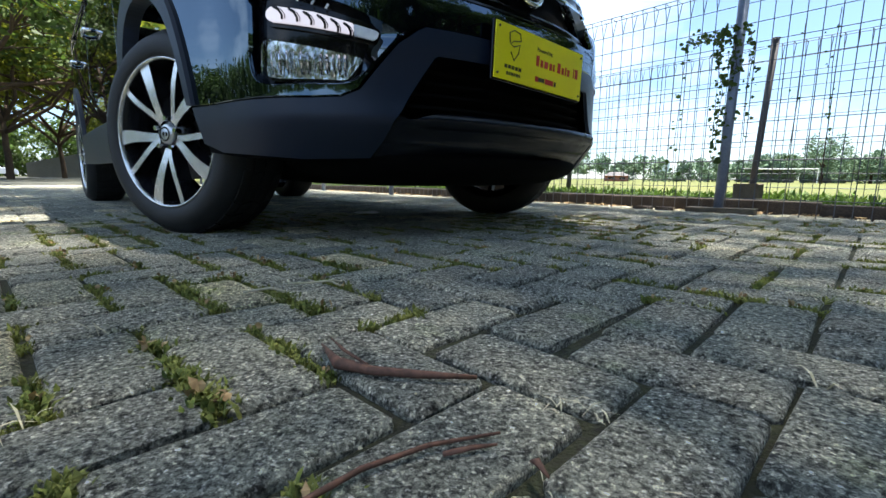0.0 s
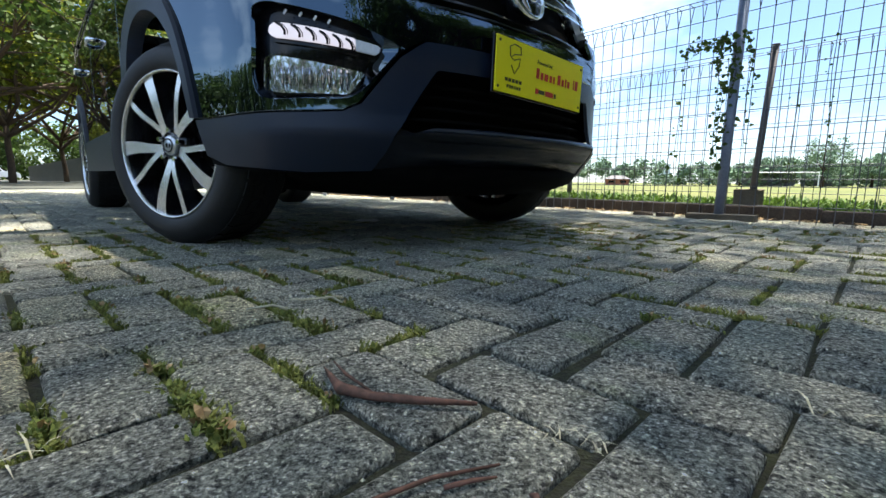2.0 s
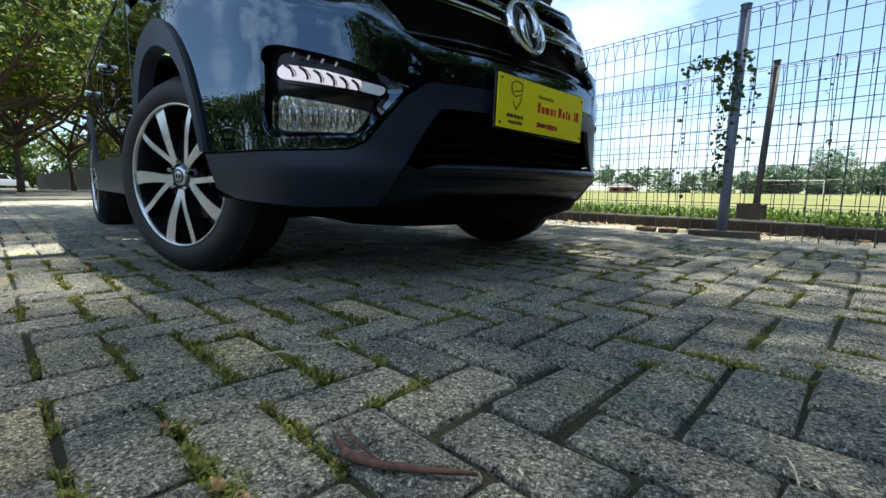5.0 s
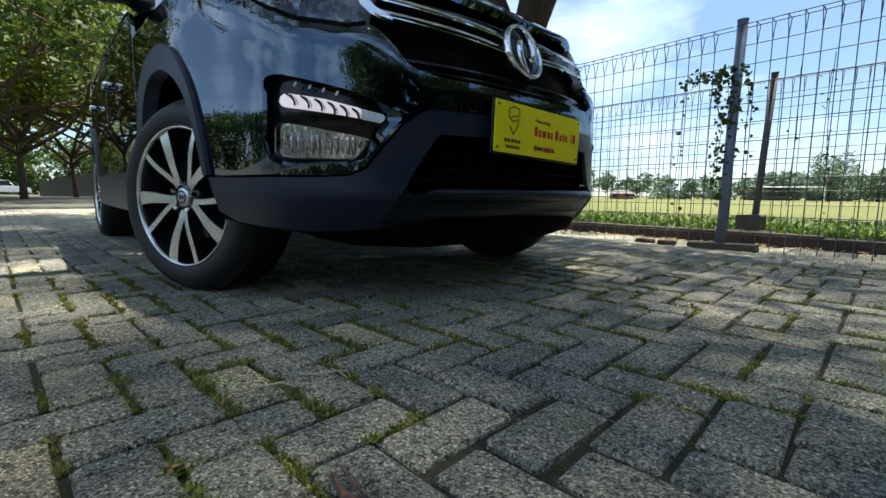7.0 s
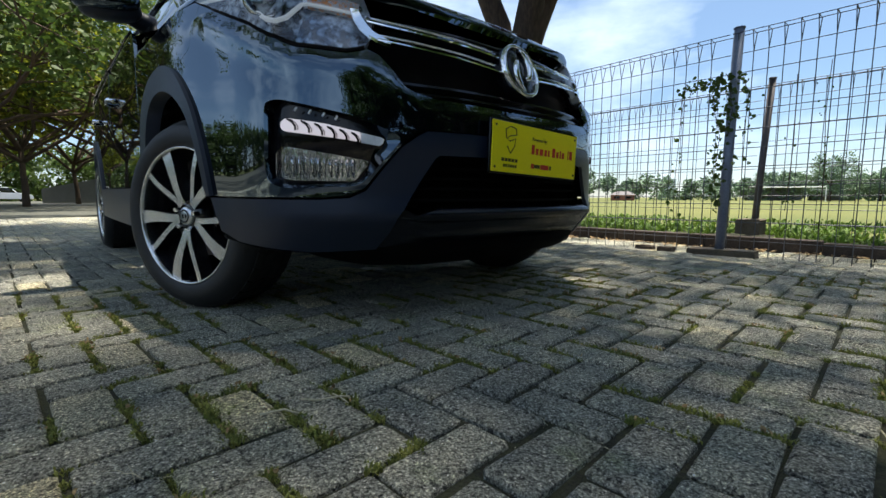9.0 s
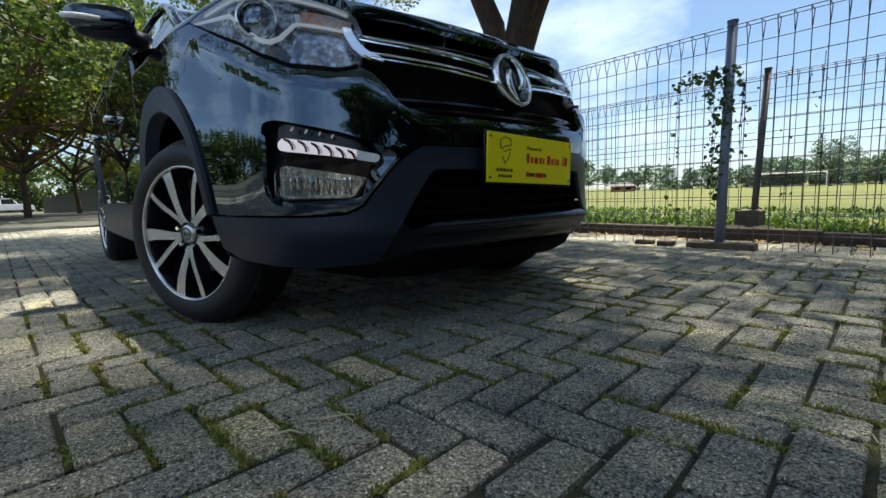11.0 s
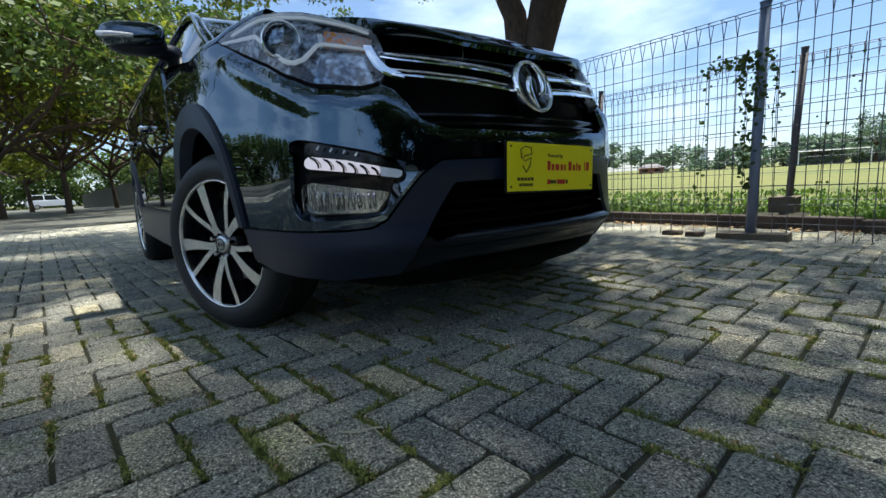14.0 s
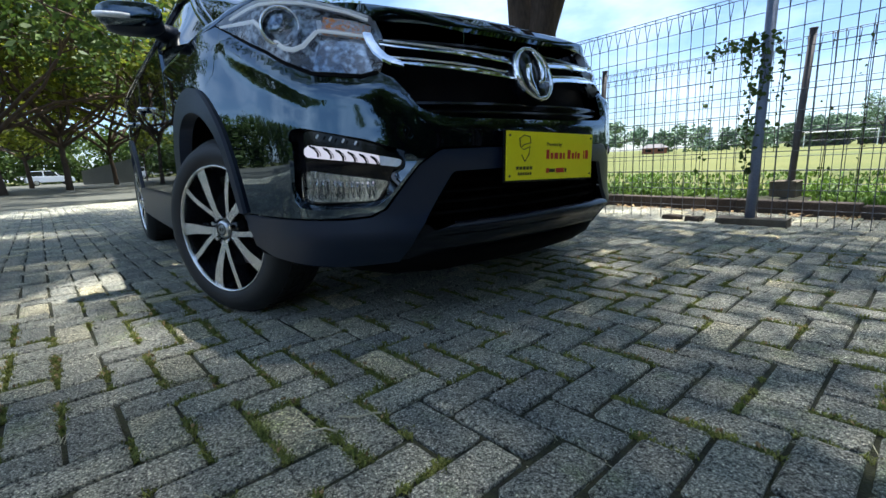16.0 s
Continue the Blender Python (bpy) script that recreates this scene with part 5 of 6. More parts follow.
gplaces = []
for _ in range(2600):
    along, tt = post_a + rw.uniform(-22, 10), BACK_SUM + 1.8 + 9 * rw.random()**1.5
    x, y = on_line(tt, along)
    gplaces.append((x, y, -.22, rw.uniform(.8, 1.5)))
blades("field_tufts", gplaces, WEEDS, "short grass tufts at the edge of the field", "grass", (.05, .14), .02, 6, 5, .1)

# footings and loose stones
def stone(name, at, size, turn, mat, label, category, seed):
    r = random.Random(seed)
    bm = bmesh.new()
    add_box(bm, (-size[0] / 2, -size[1] / 2, 0), (size[0] / 2, size[1] / 2, size[2]), .012)
    for v in bm.verts:
        v.co += Vector((r.uniform(-1, 1), r.uniform(-1, 1), r.uniform(-.6, .6))) * .008
    ob = mesh_object(name, bm, mat)
    ob.matrix_world = pose(*at, 0, 0, turn)
    return tagged(ob, label, category, kind="thing")


stone("footing_block", (*on_line(BACK_SUM - .12, post_b), -.06), (.24, .24, .22), -45, FOOTING, "rough brown concrete footing block under a fence post", "footing", 1)
ax_, ay_ = on_line(FENCE_SUM - .03, post_a)
stone("footing_slab", (ax_ + .02, ay_ - .02, -.10), (.5, .2, .07), -38, FOOTING, "mossy concrete slab at the foot of the fence post", "slab", 2)
bx, by = on_line(FENCE_SUM - .05, post_a - .62)
stone("loose_brick", (bx, by, -.096), (.16, .09, .05), -42, KERB, "weathered loose brick lying by the fence", "brick", 3)
bx, by = on_line(FENCE_SUM - .05, post_a - .43)
stone("loose_brick", (bx, by, -.096), (.13, .09, .05), -48, KERB, "weathered loose brick lying by the fence", "brick", 4)

# ---------------------------------------------------------------- plants
def leaf_cloud(name, clumps, mat, parent, seed, per=70, size=(.1, .2), flat=.7, smooth=False):
    """Many small pointed leaves round clump centres (x, y, z, radius)."""
    r = random.Random(seed)
    verts, faces = [], []
    for cx, cy, cz, rad in clumps:
        for _ in range(per):
            d = Vector((r.gauss(0, 1), r.gauss(0, 1), r.gauss(0, 1))).normalized() * rad * r.random()**.45
            c = Vector((cx + d.x, cy + d.y, cz + d.z * flat))
            a = Vector((r.gauss(0, 1), r.gauss(0, 1), r.gauss(0, .7))).normalized()
            b = a.cross(Vector((r.gauss(0, 1), r.gauss(0, 1), r.gauss(0, 1)))).normalized()
            L = r.uniform(*size)
            k = len(verts)
            verts += [c - a * L * .5, c + b * L * .24, c + a * L * .5, c - b * L * .24]
            faces.append((k, k + 1, k + 2, k + 3))
    ob = raw_object(name, verts, faces, mat, parent)
    return ob


def limb_path(p, d, length, n, r, wob, lift=0.0):
    pts = [Vector(p)]
    d = Vector(d).normalized()
    for k in range(n):
        d = (d + Vector((r.gauss(0, wob), r.gauss(0, wob), r.gauss(0, wob * .6) + lift))).normalized()
        pts.append(pts[-1] + d * length / n)
    return pts


def spreading_tree(name, base, trunk_h, spread, crown_h, seed, label, leaf=LEAF, per=60, size=(.14, .3), trunk_r=.22, limbs=7, clumps_per=9, clump_r=.95):
    """A broad umbrella tree with a forking trunk and a flat layered crown."""
    r = random.Random(seed)
    root = new(name)
    root.location = base
    tagged(root, label, "tree", "trees round the lot", "thing")
    bm = bmesh.new()
    tp = limb_path((0, 0, -.1), (r.uniform(-.1, .1), r.uniform(-.1, .1), 1), trunk_h + .1, 5, r, .05)
    add_tube(bm, tp, [trunk_r * (1.25 - .09 * k) for k in range(6)], 10)
    trunk = part("trunk", bm, BARK, root, smooth=True)
    clumps = []
    for k in range(limbs):
        a = 6.283 * k / limbs + r.uniform(-.35, .35)
        out = spread * r.uniform(.65, 1.05)
        rise = crown_h * r.uniform(.55, .95)
        bm = bmesh.new()
        p = limb_path(tp[-1] if k % 3 else tp[-2], (math.cos(a), math.sin(a), rise / out * r.uniform(.7, 1.5)), math.hypot(out, rise), 7, r, .24, -.02)
        add_tube(bm, p, [trunk_r * .62 * (1 - .8 * q / 7) + .012 for q in range(8)], 7)
        limb = part("limb", bm, BARK, root, smooth=True)
        for q in range(4, 8):
            for _ in range(3):
                e = limb_path(p[q], (r.gauss(0, 1), r.gauss(0, 1), r.uniform(.1, .9)), spread * r.uniform(.15, .32), 3, r, .2)
                bm = bmesh.new()
                add_tube(bm, e, [.035, .026, .018, .01], 5)
                part("branch", bm, BARK, limb, smooth=True)
                clumps.append((*e[-1], clump_r * r.uniform(.6, 1.2)))
        for _ in range(clumps_per):
            t = p[r.randrange(5, 8)]
            clumps.append((t.x + r.gauss(0, spread * .16), t.y + r.gauss(0, spread * .16), t.z + r.uniform(-.2, .9), clump_r * r.uniform(.6, 1.2)))
    leaf_cloud("crown", clumps, leaf, root, seed + 50, per, size, .55)
    return root


def polar(az, dist, z=0.0):
    """A place by its bearing from the y axis (clockwise) and distance from the start of the walk."""
    return (0.15 + dist * math.sin(radians(az)), dist * math.cos(radians(az)), z)


# trees across the lot
TREE_LABEL = "broad shade tree with dark branching limbs beside the lot"
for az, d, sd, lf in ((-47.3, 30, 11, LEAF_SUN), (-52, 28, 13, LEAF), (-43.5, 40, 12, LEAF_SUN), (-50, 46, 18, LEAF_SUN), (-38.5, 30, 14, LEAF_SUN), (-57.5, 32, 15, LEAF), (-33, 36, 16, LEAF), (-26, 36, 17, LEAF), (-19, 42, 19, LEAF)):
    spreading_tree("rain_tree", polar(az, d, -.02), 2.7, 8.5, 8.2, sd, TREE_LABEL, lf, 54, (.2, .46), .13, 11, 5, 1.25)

# the forked tree by the fence, whose crown shades the car
shade = new("shade_tree")
shade.location = (0.30, 5.35, 0)
tagged(shade, "forked tree with brown bark shading the car", "tree", kind="thing")
rt = random.Random(21)
bm = bmesh.new()
add_tube(bm, [(0.02, 0, -.1), (.0, 0, .5), (.03, 0, 1.0), (.06, 0, 1.25)], [.36, .30, .28, .27], 14)
part("trunk", bm, BARK, shade, smooth=True)
clumps = []
limb_dirs = [((.0, 0, 1.1), [(.08, .0, 1.5), (.10, .02, 1.9), (.06, .0, 2.3), (-.25, -.1, 3.0), (-1.4, -.8, 4.0), (-2.4, -1.8, 5.0), (-3.2, -3.0, 5.8)], .17),
             ((.17, 0, 1.1), [(.25, 0, 1.5), (.29, 0, 1.9), (.36, 0, 2.3), (.48, -.2, 3.0), (1.0, -.9, 4.1), (2.0, -1.6, 5.0), (3.2, -2.2, 5.7)], .20),
             ((.25, 0, 1.6), [(.36, .02, 1.95), (.48, .04, 2.3), (.75, .1, 3.0), (1.5, -.4, 4.2), (2.3, -1.4, 5.2), (2.9, -2.6, 6.0)], .13)]
for p0, rest, rad in limb_dirs:
    pts = [Vector(p0)] + [Vector(q) for q in rest]
    bm = bmesh.new()
    add_tube(bm, pts, [rad * (1 - .75 * (k / (len(pts) - 1))**1.3) for k in range(len(pts))], 12)
    limb = part("limb", bm, BARK, shade, smooth=True)
    for p in pts[4:]:
        for _ in range(5):
            e = limb_path(p, (rt.gauss(0, 1), rt.gauss(-.3, 1), rt.uniform(.1, .5)), rt.uniform(1.2, 2.4), 4, rt, .18)
            bm = bmesh.new()
            add_tube(bm, e, [.04, .032, .024, .016, .01], 5)
            part("branch", bm, BARK, limb, smooth=True)
            clumps += [(*e[-1], .55), (*e[-2], .5)]
for _ in range(60):
    x, y = rt.uniform(-.6, 5.0), rt.uniform(-5.4, -.4)
    if noise.noise(Vector((x * .8, y * .8, 2.0))) < .42:
        clumps.append((x, y, rt.uniform(5.0, 7.4), rt.uniform(.35, .75)))
def in_gap(wx, wy, room=0.0):
    """Whether a place on the paving lies in one of the sunny patches beside the car."""
    for (ax0, ay0), (ax1, ay1), rad in (((-.78, 1.06), (-1.2, 1.10), .10), ((-1.3, 1.36), (-1.95, 1.95), .16), ((-2.2, 2.2), (-2.7, 2.6), .16)):
        dx, dy = ax1 - ax0, ay1 - ay0
        t = min(1, max(0, ((wx - ax0) * dx + (wy - ay0) * dy) / (dx * dx + dy * dy)))
        if math.hypot(wx - ax0 - t * dx, wy - ay0 - t * dy) < rad + room:
            return True
    return False


def keeps(c):
    """Whether a clump stays: clear of the open sky over the field, and not over the sunlit side of the lot."""
    if c[2] - c[3] <= 1.0 + .42 * math.hypot(c[0] + .15, c[1] + 5.35):
        return False
    wx, wy = c[0] + .30 - .178 * c[2], c[1] + 5.35 - .161 * c[2]
    if in_gap(wx, wy, .25):
        return False
    if wx < -.35 + .35 * noise.noise(Vector((wy * 1.5, 0, 0))):
        return rt.random() < .30
    if wx + wy > 3.4:
        return rt.random() < .40
    return True


clumps = [c for c in clumps if keeps(c)]
# unseen dense, even leaf roof placed to shade ground before the car; few gaps
for layer in range(2):
    gx = -.55
    while gx < 5.0:
        gy = -1.6
        while gy < 5.2:
            wx, wy = gx + rt.uniform(-.22, .22), gy + rt.uniform(-.22, .22)
            gap = min(math.hypot(wx - .78, wy - 1.62), math.hypot(wx - 1.25, wy - 1.6), math.hypot(wx - 1.6, wy - 1.0) + .1)
            if gap > .30 and wx + wy < 8.2 and not (wx + wy > 4.6 and rt.random() < .10):
                z = rt.uniform(16.0, 19.0)
                clumps.append((wx + .178 * z - .30, wy + .161 * z - 5.35, z, .5))
            gy += .535
        gx += .535
for gx in range(-2, 2):
    for gy in range(1, 3):
        wx, wy, z = -.1 + gx * .42 + rt.uniform(-.1, .1), .3 + gy * .42 + rt.uniform(-.1, .1), rt.uniform(16, 19)
        if not in_gap(wx, wy, .06):
            clumps.append((wx + .178 * z - .30, wy + .161 * z - 5.35, z, .45))
for gx in range(1, 3):
    for gy in range(2):
        wx, wy, z = -.3 + gx * .6 + rt.uniform(-.1, .1), .1 + gy * .34 + rt.uniform(-.1, .1), rt.uniform(16, 19)
        clumps.append((wx + .178 * z - .30, wy + .161 * z - 5.35, z, .42))
# unseen crown layers over the bays and lane, shading them but for sunny flank gaps
for layer in range(3):
    gx = -7.5
    while gx < -.55:
        gy = -6.0
        while gy < 6.0:
            wx, wy = gx + rt.uniform(-.25, .25), gy + rt.uniform(-.25, .25)
            if not in_gap(wx, wy, .06) and noise.noise(Vector((wx * .9, wy * .9, 5.0))) < .45:
                z = rt.uniform(16.0, 19.0)
                clumps.append((wx + .178 * z - .30, wy + .161 * z - 5.35, z, .5))
            gy += .5
        gx += .5
for gx in range(-16, -7):
    for gy in range(-7, 9):
        wx, wy, z = gx + rt.uniform(-.4, .4), gy + rt.uniform(-.4, .4), rt.uniform(15, 18)
        clumps.append((wx + .178 * z - .30, wy + .161 * z - 5.35, z, .95))
# further unseen clumps over the car, added for dark reflections in glass and hood
for _ in range(60):
    clumps.append((rt.uniform(-7, -1.5), rt.uniform(-3, 2.5), rt.uniform(6.0, 8.5), rt.uniform(.4, .8)))
for _ in range(380):
    c = (rt.uniform(-6.0, 1.5), rt.uniform(-3.0, 4.0), rt.uniform(4.5, 9.0), rt.uniform(.35, .75))
    wx, wy = c[0] + .30 - .178 * c[2], c[1] + 5.35 - .161 * c[2]
    if in_gap(wx, wy, .35):
        continue
    if c[2] - c[3] > 1.0 + .45 * math.hypot(c[0] + .15, c[1] + 5.35):
        clumps.append(c)
fringe = []
for az, el, n in ((13.5, 22.6, 5), (16.5, 23.0, 4), (-10, 22.3, 5), (-14.5, 22.0, 6), (-18, 21.5, 5), (-5, 22.8, 3), (-22, 22, 5), (-26, 21, 6), (-31, 21, 6)):
    for _ in range(n):
        d = rt.uniform(6.5, 8)
        a_ = az + rt.uniform(-1.5, 1.5)
        fringe.append((0.15 + d * math.sin(radians(a_)) - .30, d * math.cos(radians(a_)) - 5.35, .45 + d * math.tan(radians(el + rt.uniform(0, 2.5))), .26))
# high outer crown, unseen, added to shade the lane behind and the bays beyond
outer = []
gx = -20.0
while gx < 7.0:
    gy = -13.0
    while gy < 11.0:
        wx, wy, z = gx + rt.uniform(-.5, .5), gy + rt.uniform(-.5, .5), rt.uniform(16.0, 19.0)
        if (wx < -8.5 or -7.5 < wy < -1.5) and math.hypot(wx, wy) < 20 and noise.noise(Vector((wx * .45, wy * .45, 7.0))) < (.30 if wx < -8.5 else .9):
            outer.append((wx + .178 * z - .30, wy + .161 * z - 5.35, z, .85))
        gy += 1.15
    gx += 1.15
leaf_cloud("crown", clumps, LEAF, shade, 77, 100, (.07, .17), .6)
leaf_cloud("crown_outer", outer, LEAF, shade, 79, 90, (.22, .42), .6)
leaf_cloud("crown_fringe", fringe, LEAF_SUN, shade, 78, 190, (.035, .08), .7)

# climbing plant on the fence post
vine = new("climbing_plant")
vx, vy = on_line(FENCE_SUM - .03, post_a)
vine.location = (vx, vy, 0)
tagged(vine, "dark leafy climber hanging on the wire fence beside the post", "climbing plant", kind="thing")
rv = random.Random(5)
leaves = []
stems = [[(-.02, .30), (-.05, .6), (-.03, .9), (-.09, 1.15), (-.05, 1.36)], [(.03, .9), (.05, 1.1), (.02, 1.3), (-.05, 1.38)], [(-.05, 1.36), (-.16, 1.34), (-.28, 1.33), (-.36, 1.28)], [(-.34, 1.25), (-.35, .9), (-.37, .5), (-.36, .2)],
         [(.10, 1.38), (.16, 1.2), (.14, .9), (.15, .5)], [(.65, 1.36), (.64, 1.0), (.66, .6), (.66, .15)], [(.46, 1.3), (.47, .8), (.45, .3)]]
for q, st in enumerate(stems):
    bm = bmesh.new()
    pts = [Vector((a * S2 - .05 * S2, -a * S2 - .05 * S2, z)) for a, z in st]
    add_tube(bm, pts, .0025, 5)
    part("stem", bm, BARK, vine, smooth=True)
    dens = (150, 90, 75, 22, 48, 20, 12)[q]
    for k in range(dens):
        t = rv.random() * (len(pts) - 1)
        k0 = int(t)
        p = pts[k0].lerp(pts[min(k0 + 1, len(pts) - 1)], t - k0)
        leaves.append(p + Vector((rv.gauss(0, .03), rv.gauss(0, .03), rv.gauss(0, .03))))
for p in leaves:
    sz = rv.uniform(.02, .044) * (.6 if p.x > .2 else 1)
    bm = bmesh.new()
    a = Vector((rv.gauss(0, 1), rv.gauss(0, 1), rv.gauss(-.6, .6))).normalized()
    b = a.cross(Vector((rv.gauss(.7, .4), rv.gauss(.7, .4), .2))).normalized()
    n = a.cross(b) * .12 * sz
    vs = [bm.verts.new(p + q) for q in (-a * .5 * sz, -a * .25 * sz + b * .42 * sz + n, a * .1 * sz + b * .38 * sz + n, a * .6 * sz, a * .1 * sz - b * .38 * sz + n, -a * .25 * sz - b * .42 * sz + n)]
    bm.faces.new((vs[0], vs[1], vs[2], vs[3]))
    bm.faces.new((vs[0], vs[3], vs[4], vs[5]))
    part("leaf", bm, LEAF, vine)

# ---------------------------------------------------------------- far side of the field
rf = random.Random(31)
clumps = []
for k in range(150):
    az = rf.uniform(8, 60)
    d = rf.uniform(95, 115)
    h = rf.uniform(.5, 3.6) + (1.5 if 11 < az < 16 else 0)
    x, y, _ = polar(az, d)
    clumps.append((x, y, h, rf.uniform(1.0, 2.2)))
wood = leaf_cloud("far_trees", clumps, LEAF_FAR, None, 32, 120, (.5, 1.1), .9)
tagged(wood, "hazy green line of trees beyond the field", "trees", kind="stuff")


def round_tree(base, radius, height, seed, leaf=LEAF_SUN):
    """A dense round-headed tree on a short trunk."""
    r = random.Random(seed)
    root = new("field_tree")
    root.location = base
    tagged(root, "dense round green tree beyond the field", "tree", "trees beyond the field", "thing")
    bm = bmesh.new()
    add_tube(bm, [(0, 0, -.1), (.05, 0, height * .2), (0, .05, height * .4)], [.22, .17, .13], 8)
    part("trunk", bm, BARK, root, smooth=True)
    clumps = []
    for k in range(5):
        a = 6.283 * k / 5 + r.uniform(-.4, .4)
        bm = bmesh.new()
        p = limb_path((0, 0, height * .3), (math.cos(a), math.sin(a), 1.0), height * .5, 4, r, .12)
        add_tube(bm, p, [.1, .08, .06, .04, .02], 6)
        part("limb", bm, BARK, root, smooth=True)
    for _ in range(90):
        d = Vector((r.gauss(0, 1), r.gauss(0, 1), r.gauss(0, 1))).normalized() * (.35 + .6 * r.random()**.5)
        clumps.append((d.x * radius, d.y * radius, height * .49 + d.z * height * .47, radius * r.uniform(.14, .27)))
    leaf_cloud("crown", clumps, leaf, root, seed + 9, 60, (.2, .42), .8)
    return root


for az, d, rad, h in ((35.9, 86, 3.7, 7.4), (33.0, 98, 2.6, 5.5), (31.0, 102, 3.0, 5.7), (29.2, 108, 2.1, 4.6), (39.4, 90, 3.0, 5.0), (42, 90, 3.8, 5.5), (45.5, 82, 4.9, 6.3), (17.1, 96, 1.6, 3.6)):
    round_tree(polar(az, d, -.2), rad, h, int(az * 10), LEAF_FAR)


def open_shelter(at, turn, w, h):
    root = new("field_shelter")
    root.matrix_world = pose(*at, 0, 0, turn)
    tagged(root, "long low open shelter with a thin dark roof beside the field", "shelter", "shelters by the field", "thing")
    bm = bmesh.new()
    add_box(bm, (-w / 2, -1.2, h), (w / 2, 1.2, h + .12), .03)
    for v in bm.verts:
        v.co.z += .12 * (v.co.y + 1.2) / 2.4
    part("roof", bm, OLD_STEEL, root)
    bm = bmesh.new()
    add_box(bm, (-w / 2 + .1, .9, 0), (w / 2 - .1, 1.0, h * .8))
    part("back_wall", bm, WALL, root)
    n = max(3, int(w / 1.6))
    for k in range(n + 1):
        bm = bmesh.new()
        add_tube(bm, [(-w / 2 + .1 + (w - .2) * k / n, -1.0, 0), (-w / 2 + .1 + (w - .2) * k / n, -1.0, h)], .05, 6)
        part("post", bm, OLD_STEEL, root)
    return root


open_shelter(polar(31.6, 96, -.2), -31.6, 7.5, 2.2)
open_shelter(polar(36.0, 98, -.2), -36, 6.0, 1.6)


def block_house(name, at, turn, w, d, h, roof_h, wall_mat, roof_mat, label):
    root = new(name)
    root.matrix_world = pose(*at, 0, 0, turn)
    tagged(root, label, "building", kind="thing")
    bm = bmesh.new()
    add_box(bm, (-w / 2, -d / 2, 0), (w / 2, d / 2, h))
    wall = part("wall", bm, wall_mat, root)
    bm = bmesh.new()
    pts = [(-w / 2 - .4, -d / 2 - .4, h), (w / 2 + .4, -d / 2 - .4, h), (w / 2 + .4, d / 2 + .4, h), (-w / 2 - .4, d / 2 + .4, h), (-w / 2 + d * .3, 0, h + roof_h), (w / 2 - d * .3, 0, h + roof_h)]
    vs = [bm.verts.new(p) for p in pts]
    for f in ((0, 1, 5, 4), (1, 2, 5), (2, 3, 4, 5), (3, 0, 4), (3, 2, 1, 0)):
        bm.faces.new([vs[q] for q in f])
    part("roof", bm, roof_mat, root)
    n = max(2, int(w / 3))
    for k in range(n):
        x = -w / 2 + (k + .5) * w / n
        bm = bmesh.new()
        add_box(bm, (x - .5, -d / 2 - .03, h * .35), (x + .5, -d / 2 + .03, h * .75))
        part("window", bm, SMOKED, root)
    return root


block_house("small_house", polar(17.0, 92, -.2), -14, 4, 3, 1.0, .7, ROOF_RED, OLD_STEEL, "small house with a dark roof beyond the field")
tower = new("tower_block")
tower.matrix_world = pose(*polar(21.7, 420, -.5), 0, 0, -20)
tagged(tower, "pale hazy high-rise block in the distance", "building", kind="thing")
bm = bmesh.new()
add_box(bm, (-6, -8, 0), (6, 8, 15))
part("wall", bm, HAZE, tower)
bm = bmesh.new()
add_box(bm, (-6.3, -8.3, 15), (6.3, 8.3, 15.6))
part("roof", bm, HAZE, tower)
for k in range(4):
    for q in range(3):
        bm = bmesh.new()
        add_box(bm, (-4.8 + q * 3.6, -8.1, 2 + k * 3.3), (-2.6 + q * 3.6, -7.95, 3.7 + k * 3.3))
        part("window", bm, WALL, tower)
goal = new("football_goal")
goal.matrix_world = pose(*polar(33.0, 80, -.25), 0, 0, -33)
tagged(goal, "white football goal frame on the field", "goal", kind="thing")
for nm, a, b in (("goal_post", (-3.66, 0, 0), (-3.66, 0, 2.0)), ("goal_post", (3.66, 0, 0), (3.66, 0, 2.0)), ("crossbar", (-3.66, 0, 2.0), (3.66, 0, 2.0))):
    bm = bmesh.new()
    add_tube(bm, [a, b], .06, 8)
    part(nm, bm, WHITE_PAINT, goal)

# ---------------------------------------------------------------- far side of the lot
def low_wall(at, turn, w, h):
    bm = bmesh.new()
    pts = [(-w / 2, 0, 0), (w / 2, 0, 0), (w / 2, 0, h), (-w / 2 + w * .5, 0, h), (-w / 2, 0, h * .55)]
    f = [bm.verts.new(p) for p in pts]
    g = [bm.verts.new((p[0], .25, p[2])) for p in pts]
    bm.faces.new(f)
    bm.faces.new(g[::-1])
    for k in range(5):
        bm.faces.new((f[k], g[k], g[(k + 1) % 5], f[(k + 1) % 5]))
    ob = mesh_object("ramp_wall", bm, WALL)
    ob.matrix_world = pose(*at, 0, 0, turn)
    return tagged(ob, "plain grey rendered ramp wall with a sloping top", "wall", kind="thing")


